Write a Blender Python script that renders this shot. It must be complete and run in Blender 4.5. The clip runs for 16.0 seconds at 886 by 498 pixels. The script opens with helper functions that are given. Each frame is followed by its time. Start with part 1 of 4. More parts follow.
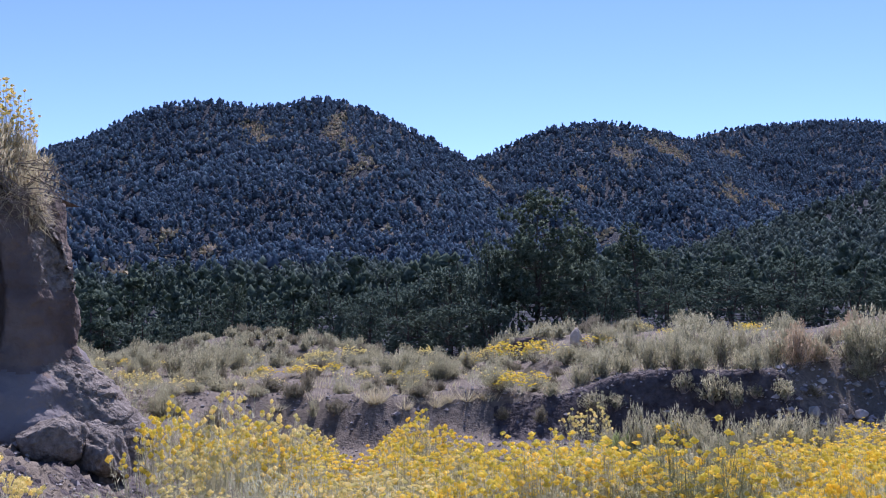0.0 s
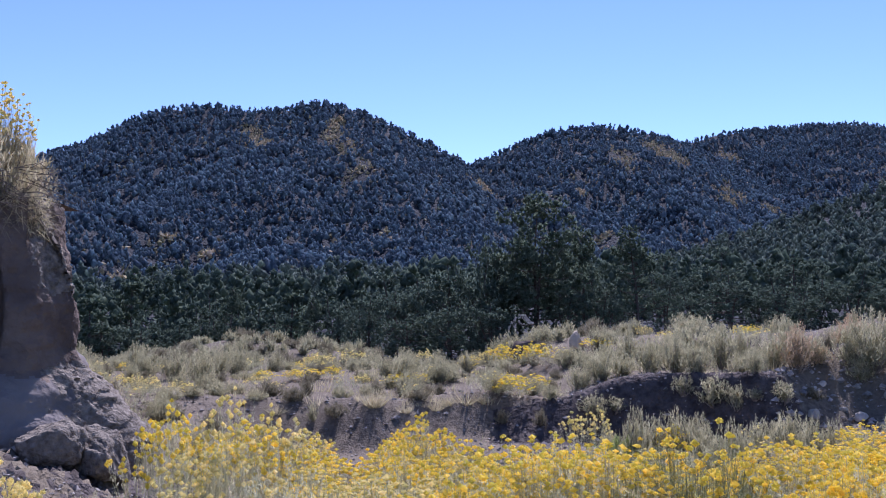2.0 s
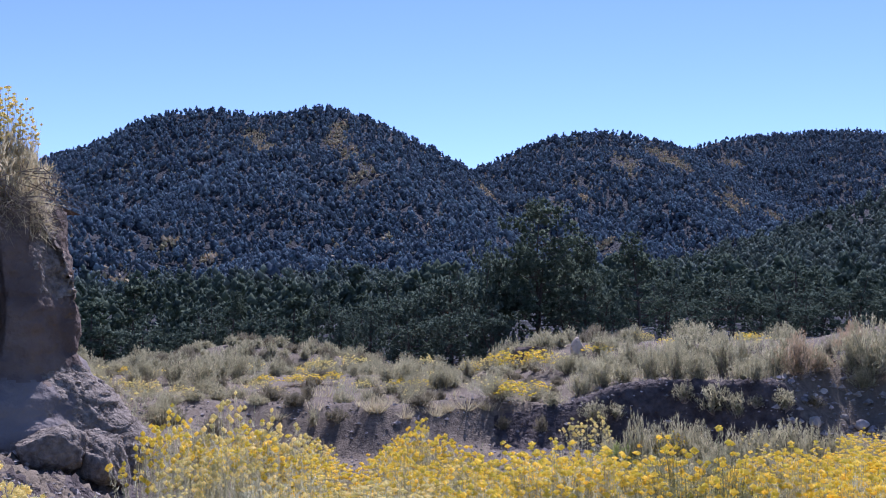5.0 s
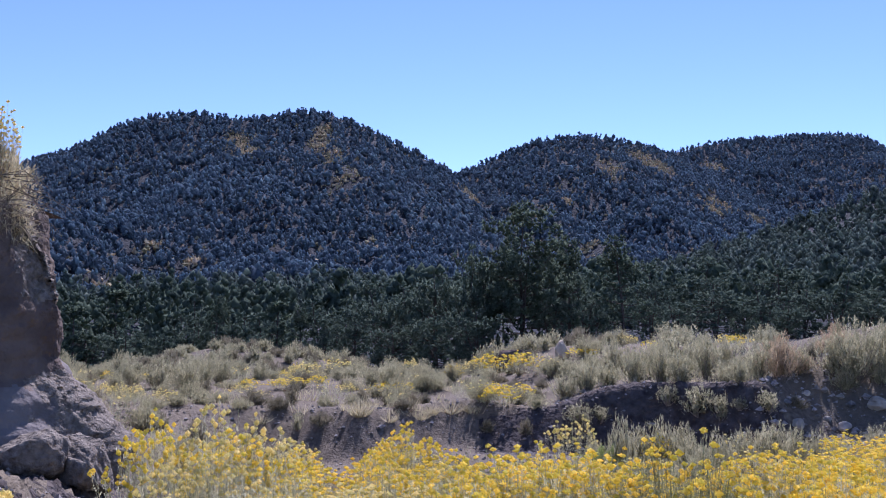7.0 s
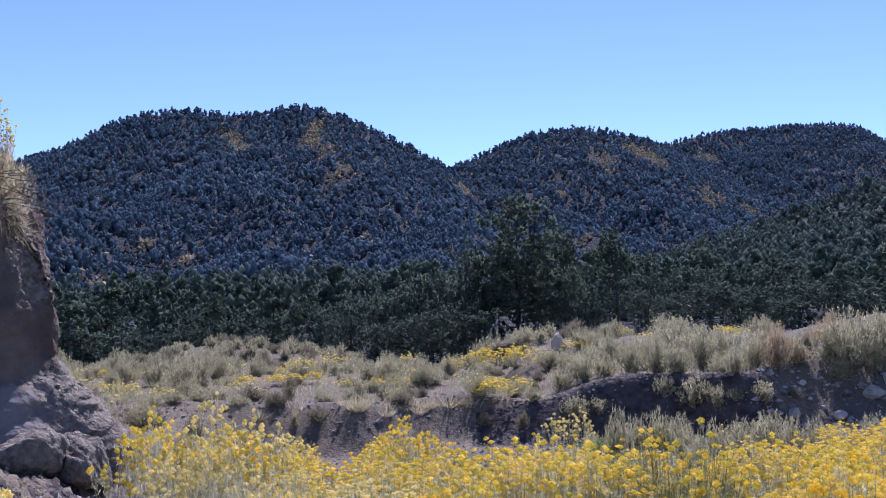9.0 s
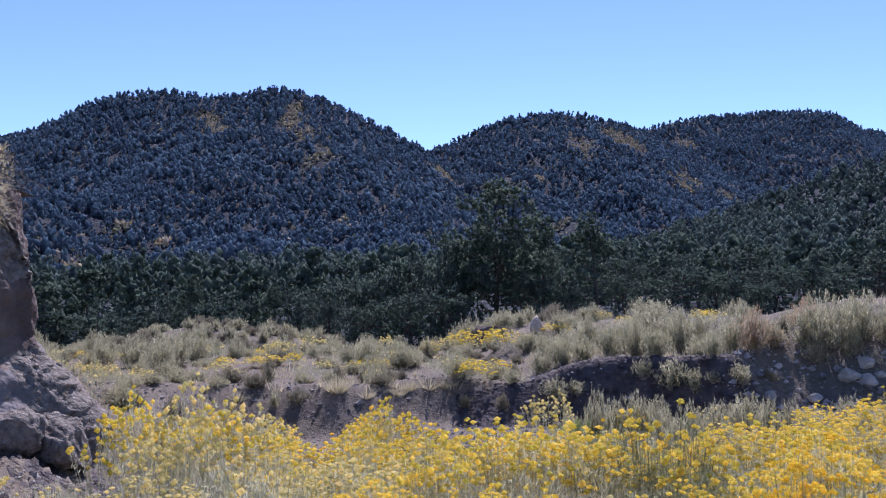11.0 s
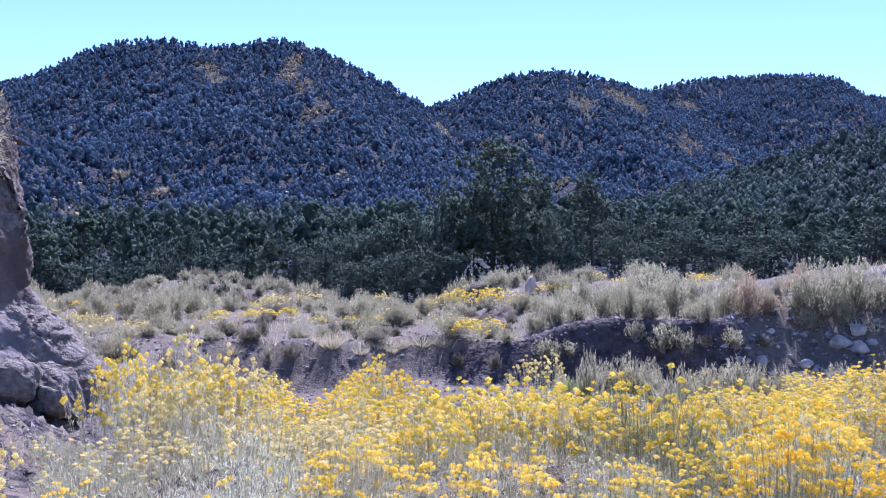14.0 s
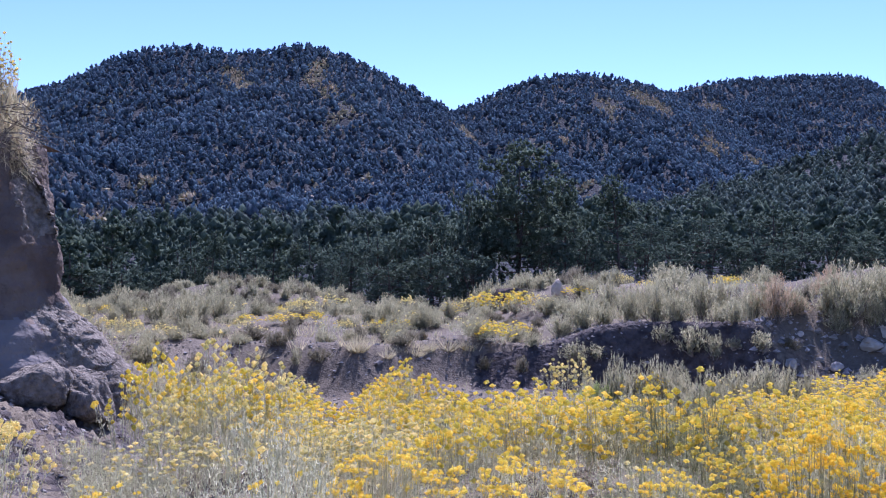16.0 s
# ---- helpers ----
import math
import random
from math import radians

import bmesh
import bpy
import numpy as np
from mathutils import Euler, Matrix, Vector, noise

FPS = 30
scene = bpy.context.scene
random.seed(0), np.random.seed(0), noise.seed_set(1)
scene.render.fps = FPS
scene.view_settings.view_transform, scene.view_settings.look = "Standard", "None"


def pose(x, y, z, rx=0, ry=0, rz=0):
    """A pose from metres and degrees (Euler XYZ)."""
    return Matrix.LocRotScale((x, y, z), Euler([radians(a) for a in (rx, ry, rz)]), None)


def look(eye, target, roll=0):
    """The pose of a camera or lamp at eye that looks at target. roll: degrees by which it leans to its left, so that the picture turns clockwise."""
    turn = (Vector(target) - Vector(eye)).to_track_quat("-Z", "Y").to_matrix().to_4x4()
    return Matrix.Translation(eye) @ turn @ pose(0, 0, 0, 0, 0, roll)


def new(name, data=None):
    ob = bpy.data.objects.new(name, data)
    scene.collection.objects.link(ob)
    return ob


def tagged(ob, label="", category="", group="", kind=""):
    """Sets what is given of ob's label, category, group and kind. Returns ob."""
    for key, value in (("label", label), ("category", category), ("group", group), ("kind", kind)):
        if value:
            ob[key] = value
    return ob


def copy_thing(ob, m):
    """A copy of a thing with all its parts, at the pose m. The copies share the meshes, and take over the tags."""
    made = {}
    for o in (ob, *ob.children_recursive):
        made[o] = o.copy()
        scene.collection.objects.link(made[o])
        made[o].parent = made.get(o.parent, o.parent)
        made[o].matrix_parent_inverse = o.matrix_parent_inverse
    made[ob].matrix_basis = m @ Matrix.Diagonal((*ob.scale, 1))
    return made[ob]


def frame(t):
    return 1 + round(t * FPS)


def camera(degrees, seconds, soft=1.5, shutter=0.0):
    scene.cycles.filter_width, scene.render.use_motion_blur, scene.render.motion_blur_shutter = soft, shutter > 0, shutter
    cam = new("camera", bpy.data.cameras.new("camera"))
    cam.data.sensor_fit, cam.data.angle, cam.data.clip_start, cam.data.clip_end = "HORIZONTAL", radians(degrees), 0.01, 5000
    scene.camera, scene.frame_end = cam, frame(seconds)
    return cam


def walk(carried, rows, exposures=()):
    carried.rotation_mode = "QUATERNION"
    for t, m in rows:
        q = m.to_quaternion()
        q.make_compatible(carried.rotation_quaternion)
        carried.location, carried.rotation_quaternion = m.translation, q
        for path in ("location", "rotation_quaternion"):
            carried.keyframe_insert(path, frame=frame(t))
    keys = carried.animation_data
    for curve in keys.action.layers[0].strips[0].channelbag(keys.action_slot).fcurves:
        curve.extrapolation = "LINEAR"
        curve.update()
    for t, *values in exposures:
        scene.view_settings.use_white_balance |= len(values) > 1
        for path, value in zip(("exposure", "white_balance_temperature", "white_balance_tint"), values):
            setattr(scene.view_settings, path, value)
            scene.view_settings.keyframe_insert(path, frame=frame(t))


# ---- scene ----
SUN_AZ, SUN_EL = 11.0, 46.0          # degrees right of straight ahead, degrees up

# ---- camera ----
cam = camera(47.6, 16.0, soft=1.0)
# seconds, x, y, z, yaw, pitch, roll
PATH = [
    (0, 0.000, 0.000, 1.600, 0.00, 3.00, 0.00),
    (0.5, -0.000, -0.008, 1.602, 0.27, 2.70, 0.08),
    (1, -0.007, -0.001, 1.598, 0.69, 2.84, 0.30),
    (1.5, -0.009, 0.002, 1.595, -0.25, 2.83, 0.28),
    (2, -0.010, 0.010, 1.596, -0.08, 3.21, 0.12),
    (2.5, -0.006, 0.001, 1.595, 0.51, 3.18, 0.21),
    (3, 0.007, -0.008, 1.603, 0.24, 3.27, -0.05),
    (3.5, -0.000, -0.009, 1.598, -0.21, 3.56, -0.26),
    (4, 0.000, -0.009, 1.600, 0.18, 3.50, -0.04),
    (6.5, 0.005, 0.004, 1.606, -0.51, 3.53, -0.30),
    (7, -0.005, 0.007, 1.600, -0.87, 3.70, -0.02),
    (7.5, -0.002, 0.003, 1.603, -0.50, 3.67, 0.21),
    (8, -0.004, 0.002, 1.603, -0.80, 3.54, 0.65),
    (10.5, -0.040, -0.011, 1.578, -1.88, 3.18, 0.30),
    (11, -0.048, -0.006, 1.574, -2.39, 2.45, 0.40),
    (11.5, -0.048, -0.002, 1.565, -1.97, -0.42, -0.90),
    (12, -0.040, 0.005, 1.572, -3.24, -2.44, -1.70),
    (12.5, -0.036, -0.003, 1.573, -4.34, -2.28, -1.55),
    (13, -0.029, 0.004, 1.577, -5.06, -2.24, -1.71),
    (13.5, -0.026, 0.006, 1.584, -5.64, -2.55, -2.14),
    (14, -0.033, -0.009, 1.596, -2.57, -0.01, -0.89),
    (14.5, -0.035, -0.014, 1.600, -1.69, 1.14, -0.39),
    (15, -0.040, -0.019, 1.601, -1.42, 1.43, -0.41),
    (15.5, -0.044, -0.016, 1.599, -1.43, 0.64, -0.48),
    (16, -0.049, -0.009, 1.599, -1.15, 0.17, -0.62),
]
EXPOSURES = [(t, e, k, g) for t, e, k, g in ((0, 0.78, 5330, 31), (11, 0.76, 5330, 31), (12, 1.12, 5080, 35), (12.5, 1.25, 4950, 37), (13.5, 1.3, 4920, 37), (14, 1.32, 4950, 37), (14.5, 1.12, 5050, 36), (16, 1.02, 5120, 34))]
walk(cam, [(t, pose(x, y, z, 90 + p, r, w)) for t, x, y, z, w, p, r in PATH], exposures=EXPOSURES)

# ---- sky and sun ----
world = bpy.data.worlds.new("sky")
scene.world = world
world.use_nodes = True
wn = world.node_tree.nodes
sky = wn.new("ShaderNodeTexSky")
sky.sky_type = "NISHITA"
sky.sun_disc = False
sky.sun_elevation, sky.sun_rotation = radians(SUN_EL), radians(SUN_AZ)
sky.altitude, sky.air_density, sky.dust_density, sky.ozone_density = 2200, 0.75, 0.0, 1.6
world.node_tree.links.new(sky.outputs[0], wn["Background"].inputs[0])
wn["Background"].inputs[1].default_value = 0.108
sun = new("sun", bpy.data.lights.new("sun", "SUN"))
sun.data.energy, sun.data.angle, sun.data.color = 4.6, radians(0.53), (1.0, 0.95, 0.87)
sun.matrix_world = look((0, 0, 60), (-math.sin(radians(SUN_AZ)) * math.cos(radians(SUN_EL)),
                                     -math.cos(radians(SUN_AZ)) * math.cos(radians(SUN_EL)), 60 - math.sin(radians(SUN_EL))))


# ---- materials ----
def surf(name, dark, light, scale, rough=0.9, bump=0.3, bump_scale=None, thin=0.0, vary="", amount=0.25, shine=0.04,
         patch=None, patch_scale=0.3, patch_edge=(0.5, 0.65), spread=0.35):
    """A dull natural surface: two-tone grain, larger patches, relief, variation by piece, and light let through."""
    m = bpy.data.materials.new(name)
    m.use_nodes = True
    n, l = m.node_tree.nodes, m.node_tree.links
    b = n["Principled BSDF"]
    b.inputs["Roughness"].default_value = rough
    b.inputs["Specular IOR Level"].default_value = 0.0 if thin else shine
    co = n.new("ShaderNodeTexCoord")
    grain = n.new("ShaderNodeTexNoise")
    grain.inputs["Scale"].default_value, grain.inputs["Detail"].default_value = scale, 7
    l.new(co.outputs["Object"], grain.inputs["Vector"])
    ramp = n.new("ShaderNodeValToRGB")
    ramp.color_ramp.elements[0].position, ramp.color_ramp.elements[1].position = 0.5 - spread / 2, 0.5 + spread / 2
    ramp.color_ramp.elements[0].color, ramp.color_ramp.elements[1].color = (*dark, 1), (*light, 1)
    l.new(grain.outputs["Fac"], ramp.inputs["Fac"])
    colour = ramp.outputs["Color"]
    if patch:
        big = n.new("ShaderNodeTexNoise")
        big.inputs["Scale"].default_value, big.inputs["Detail"].default_value = patch_scale, 5
        l.new(co.outputs["Object"], big.inputs["Vector"])
        edge = n.new("ShaderNodeMapRange")
        edge.inputs["From Min"].default_value, edge.inputs["From Max"].default_value = patch_edge
        l.new(big.outputs["Fac"], edge.inputs["Value"])
        mix = n.new("ShaderNodeMix")
        mix.data_type = "RGBA"
        l.new(edge.outputs["Result"], mix.inputs["Factor"])
        l.new(colour, mix.inputs["A"])
        mix.inputs["B"].default_value = (*patch, 1)
        colour = mix.outputs["Result"]
    if vary:
        if vary == "object":
            pick = n.new("ShaderNodeObjectInfo").outputs["Random"]
        else:
            pick = n.new("ShaderNodeNewGeometry").outputs["Random Per Island"]
        val = n.new("ShaderNodeMapRange")
        val.inputs["To Min"].default_value, val.inputs["To Max"].default_value = 1 - amount, 1 + amount
        l.new(pick, val.inputs["Value"])
        hue = n.new("ShaderNodeMapRange")
        hue.inputs["To Min"].default_value, hue.inputs["To Max"].default_value = 0.5 + 0.05 * amount, 0.5 - 0.05 * amount
        l.new(pick, hue.inputs["Value"])
        hsv = n.new("ShaderNodeHueSaturation")
        l.new(val.outputs["Result"], hsv.inputs["Value"])
        l.new(hue.outputs["Result"], hsv.inputs["Hue"])
        l.new(colour, hsv.inputs["Color"])
        colour = hsv.outputs["Color"]
    l.new(colour, b.inputs["Base Color"])
    if bump:
        rel = n.new("ShaderNodeTexNoise")
        rel.inputs["Scale"].default_value, rel.inputs["Detail"].default_value = bump_scale or scale * 2, 8
        l.new(co.outputs["Object"], rel.inputs["Vector"])
        bp = n.new("ShaderNodeBump")
        bp.inputs["Strength"].default_value, bp.inputs["Distance"].default_value = bump, 1.2 / (bump_scale or scale * 2)
        l.new(rel.outputs["Fac"], bp.inputs["Height"])
        l.new(bp.outputs["Normal"], b.inputs["Normal"])
    if thin:
        sheer = n.new("ShaderNodeBsdfTranslucent")
        l.new(colour, sheer.inputs["Color"])
        both = n.new("ShaderNodeMixShader")
        both.inputs[0].default_value = thin
        l.new(b.outputs[0], both.inputs[1])
        l.new(sheer.outputs[0], both.inputs[2])
        l.new(both.outputs[0], n["Material Output"].inputs["Surface"])
    return m


EARTH = surf("gravelly_earth", (0.098, 0.080, 0.060), (0.245, 0.202, 0.152), 16, bump=0.9, bump_scale=34, spread=0.5,
             patch=(0.17, 0.14, 0.10), patch_scale=0.35)
CLAY = surf("silty_clay", (0.105, 0.08, 0.066), (0.185, 0.145, 0.115), 2.2, bump=0.7, bump_scale=7,
            patch=(0.11, 0.085, 0.07), patch_scale=0.8)
# duff darkened for the shade under trees and slightly blued for haze
SHADED_HILLSIDE = surf("hillside_duff", (0.018, 0.020, 0.025), (0.058, 0.060, 0.064), 0.45, bump=1.0, bump_scale=0.7, spread=0.25, patch=(0.09, 0.08, 0.07), patch_scale=0.02, patch_edge=(0.66, 0.78))
# soil in a dark tone that carries the shade of bank face and scree
SHADED_SOIL = surf("dark_bank_soil", (0.055, 0.045, 0.042), (0.13, 0.11, 0.10), 7, bump=1.0, bump_scale=11)
CRUST = surf("crusted_earth", (0.125, 0.104, 0.084), (0.29, 0.25, 0.20), 14, bump=1.0, bump_scale=22)
STONE = surf("pale_stone", (0.33, 0.29, 0.235), (0.57, 0.51, 0.42), 6, bump=0.5, vary="object", amount=0.2)
BEIGE = surf("beige_stone", (0.46, 0.37, 0.27), (0.62, 0.51, 0.39), 6, bump=0.5)
DULL = surf("dull_sage_leaves", (0.17, 0.152, 0.098), (0.31, 0.275, 0.18), 5, rough=0.8, bump=0, thin=0.4, vary="island", amount=0.3)
PEBBLE = surf("pebbles", (0.20, 0.18, 0.16), (0.42, 0.38, 0.34), 20, bump=0, vary="island", amount=0.4)
BARK = surf("bark", (0.06, 0.045, 0.035), (0.15, 0.12, 0.095), 14, bump=0.6)
TWIG = surf("dry_twig", (0.16, 0.13, 0.10), (0.33, 0.28, 0.22), 12, bump=0, vary="island", amount=0.3)
NEEDLE = surf("pinyon_needles", (0.086, 0.115, 0.080), (0.190, 0.226, 0.148), 3, rough=0.55, bump=0, thin=0.64, vary="island", amount=0.14)
JUNIPER = surf("juniper_scale_leaves", (0.088, 0.120, 0.092), (0.192, 0.230, 0.165), 2, rough=0.55, bump=0, thin=0.64, vary="island", amount=0.14)
# the next two leaf colours are lifted and blued to hold distance haze
HAZED_FOREST = surf("far_conifers", (0.156, 0.208, 0.258), (0.240, 0.298, 0.346), 0.25, rough=0.8, bump=0, thin=0.75, vary="island", amount=0.25)
HALF_HAZED = surf("blue_green_conifers", (0.148, 0.186, 0.166), (0.258, 0.298, 0.250), 0.5, rough=0.7, bump=0, thin=0.72, vary="island", amount=0.25)
OAK = surf("yellowing_scrub", (0.44, 0.36, 0.21), (0.62, 0.53, 0.34), 0.5, bump=0, thin=0.3, vary="island", amount=0.4)
SAGE = surf("sage_leaves", (0.258, 0.242, 0.142), (0.515, 0.48, 0.297), 5, rough=0.8, bump=0, thin=0.52, vary="island", amount=0.3)
TAN = surf("tan_dry_leaves", (0.36, 0.27, 0.16), (0.56, 0.44, 0.28), 5, rough=0.8, bump=0, thin=0.42, vary="island", amount=0.3)
FRESH = surf("fresh_green_leaves", (0.26, 0.31, 0.10), (0.44, 0.48, 0.19), 5, rough=0.8, bump=0, thin=0.45, vary="island", amount=0.25)
BRUSH = surf("rabbitbrush_leaves", (0.44, 0.43, 0.275), (0.68, 0.66, 0.455), 5, rough=0.8, bump=0, thin=0.55, vary="island", amount=0.35)
OLIVE = surf("olive_rabbitbrush_leaves", (0.25, 0.262, 0.14), (0.44, 0.445, 0.255), 5, rough=0.8, bump=0, thin=0.5, vary="island", amount=0.35)
GRASS = surf("dry_grass", (0.42, 0.36, 0.21), (0.63, 0.56, 0.36), 5, bump=0, thin=0.4, vary="island", amount=0.25)
GOLD = surf("golden_florets", (0.86, 0.69, 0.09), (0.95, 0.85, 0.24), 30, rough=0.7, bump=0, thin=0.6, vary="island", amount=0.2)
DEEP = surf("deep_gold_florets", (0.87, 0.655, 0.05), (0.94, 0.785, 0.11), 30, rough=0.7, bump=0, thin=0.55, vary="island", amount=0.12)
SILT = surf("pale_grey_silt", (0.15, 0.130, 0.116), (0.24, 0.210, 0.188), 1.6, bump=0.5, bump_scale=6)
PALE = surf("pale_yellow_florets", (0.80, 0.70, 0.30), (0.93, 0.85, 0.46), 30, rough=0.7, bump=0, thin=0.6, vary="island", amount=0.2)

# ---- the lie of the land ----
rng = np.random.default_rng(7)


def step(a, b, v):
    t = np.clip((np.asarray(v, float) - a) / (b - a), 0, 1)
    return t * t * (3 - 2 * t)


def wave(x, y, size, seed):
    """Smooth uneven noise, about -1 to 1, from a few turned sine waves."""
    r = np.random.default_rng(seed)
    total = 0.0
    for k in range(5):
        a, p, f = r.uniform(0, 6.283), r.uniform(0, 6.283), 6.283 / size * (0.6 + 0.45 * k)
        total = total + np.sin((x * np.cos(a) + y * np.sin(a)) * f + p + 1.3 * np.sin((y * np.cos(a) - x * np.sin(a)) * f * 0.7 + 2 * p)) / (1 + 0.5 * k)
    return total / 2.2


# crests: distance, foot, steepness, then (x, height) along the crest
HILLS = [
    (800, 150, 2.2, [(-470, 55), (-353, 106), (-312, 123), (-285, 131), (-245, 151), (-218, 159), (-186, 160), (-150, 156), (-123, 158),
                     (-101, 163), (-78, 160), (-56, 152), (-29, 139), (-6, 127), (22, 112), (43, 92), (75, 63), (120, 27)]),
    (950, 260, 1.9, [(-90, 63), (-24, 101), (26, 133), (46, 140), (78, 155), (110, 166), (148, 170), (185, 166), (217, 159), (234, 152), (271, 134), (329, 101)]),
    (1150, 330, 1.9, [(140, 137), (204, 163), (283, 187), (327, 198), (379, 203), (431, 207), (476, 209), (509, 206), (536, 190), (593, 176), (722, 138)]),
    (300, 95, 1.35, [(30, 2), (53, 8), (70, 13), (85, 18), (101, 23), (117, 28), (132, 34), (156, 41), (188, 50), (260, 58)]),
]


def bank_edge(x):
    return 13.7 + 0.35 * np.sin(x * 0.9 + 0.4) + 0.22 * np.sin(x * 2.3) + 0.7 * step(1.0, 2.6, x) - 0.9 * step(4.0, 8.0, x)


def ground(x, y):
    x, y = np.asarray(x, float), np.asarray(y, float)
    near = -0.36 * step(5.5, 10.0, y) + 0.66 * step(-2.0, -4.2, x) * step(4.0, 8.5, y) + 0.35 * step(3.2, 7.5, x) * step(3, 8, y)
    near = near + 0.05 * wave(x, y, 2.6, 3) + 0.02 * wave(x, y, 0.7, 4)
    edge = bank_edge(x)
    width = 1.35 - 0.65 * step(0.5, 2.5, x) + 1.1 * step(4.4, 6.0, x) + 0.5 * step(-2.5, -4.5, x)
    up = step(0, 1, (y - edge) / width)
    lip = 0.04 * np.exp(-((y - edge - width) / 0.4) ** 2)
    terrace = 0.24 + 0.30 * step(1.5, 3.0, x) + 0.30 * step(18.6, 20.0, y) * step(1.3, 2.4, x) * step(30, 23, y) + (0.32 * step(4.7, 6.6, x) + 0.60 * step(7.2, 9.0, x)) * step(24, 17, y) - 0.5 * step(20, 29, y) * step(4.5, 1.0, x) + 0.07 * wave(x, y, 5, 8) + 0.02 * wave(x, y, 1.1, 9)
    terrace = terrace + 0.85 * np.exp(-((x + 6.0) / 3.2) ** 2 - ((y - 31) / 3.0) ** 2) + 0.10 * np.exp(-((x - 2.0) / 1.6) ** 2 - ((y - 22.5) / 1.5) ** 2)
    z = near * (1 - up) + (terrace + lip) * up
    z = z - 1.8 * step(27, 50, y) * step(-3, -12, x) * step(110, 60, y) + 3.0 * step(50, 170, y) * (y > 0) + 0.5 * wave(x, y, 40, 12) * step(45, 90, np.hypot(x, y))
    for far, foot, power, crest in HILLS:
        cx, cz = np.array(crest).T
        along = x * np.sqrt(far / np.maximum(y, 40.0))
        top = np.interp(along, cx, cz, left=cz[0] * 0.5, right=cz[-1] * 0.9)
        s = (y - foot) / (far - foot)
        body = np.where(s < 1, np.clip(s, 0, 1) ** power, np.clip(1 - (s - 1) * 1.6, 0, 1))
        fold = np.clip(s, 0, 1) * np.clip(1.0 - s, 0, 1) * 4
        hill = top * body + fold * top * (0.065 * wave(x, y * 0.45, far * 0.16, far) + 0.022 * wave(x, y, far * 0.05, far + 1))
        z = np.where(y > foot, np.maximum(z, hill + 1.0), z)
    return z


def spot(x, y, sink=0.03):
    return float(ground(x, y)) - sink


# ---- mesh helpers ----
ICO_V = np.array([(0, 0, 1)] + [(0.894 * math.cos(k * 1.2566), 0.894 * math.sin(k * 1.2566), 0.447) for k in range(5)]
                 + [(0.894 * math.cos((k + 0.5) * 1.2566), 0.894 * math.sin((k + 0.5) * 1.2566), -0.447) for k in range(5)] + [(0, 0, -1)])
ICO_F = np.array([(0, 1 + k, 1 + (k + 1) % 5) for k in range(5)] + [(1 + k, 6 + k, 1 + (k + 1) % 5) for k in range(5)]
                 + [(1 + (k + 1) % 5, 6 + k, 6 + (k + 1) % 5) for k in range(5)] + [(11, 6 + (k + 1) % 5, 6 + k) for k in range(5)])


def unit(v):
    return v / np.maximum(np.linalg.norm(v, axis=-1, keepdims=True), 1e-9)


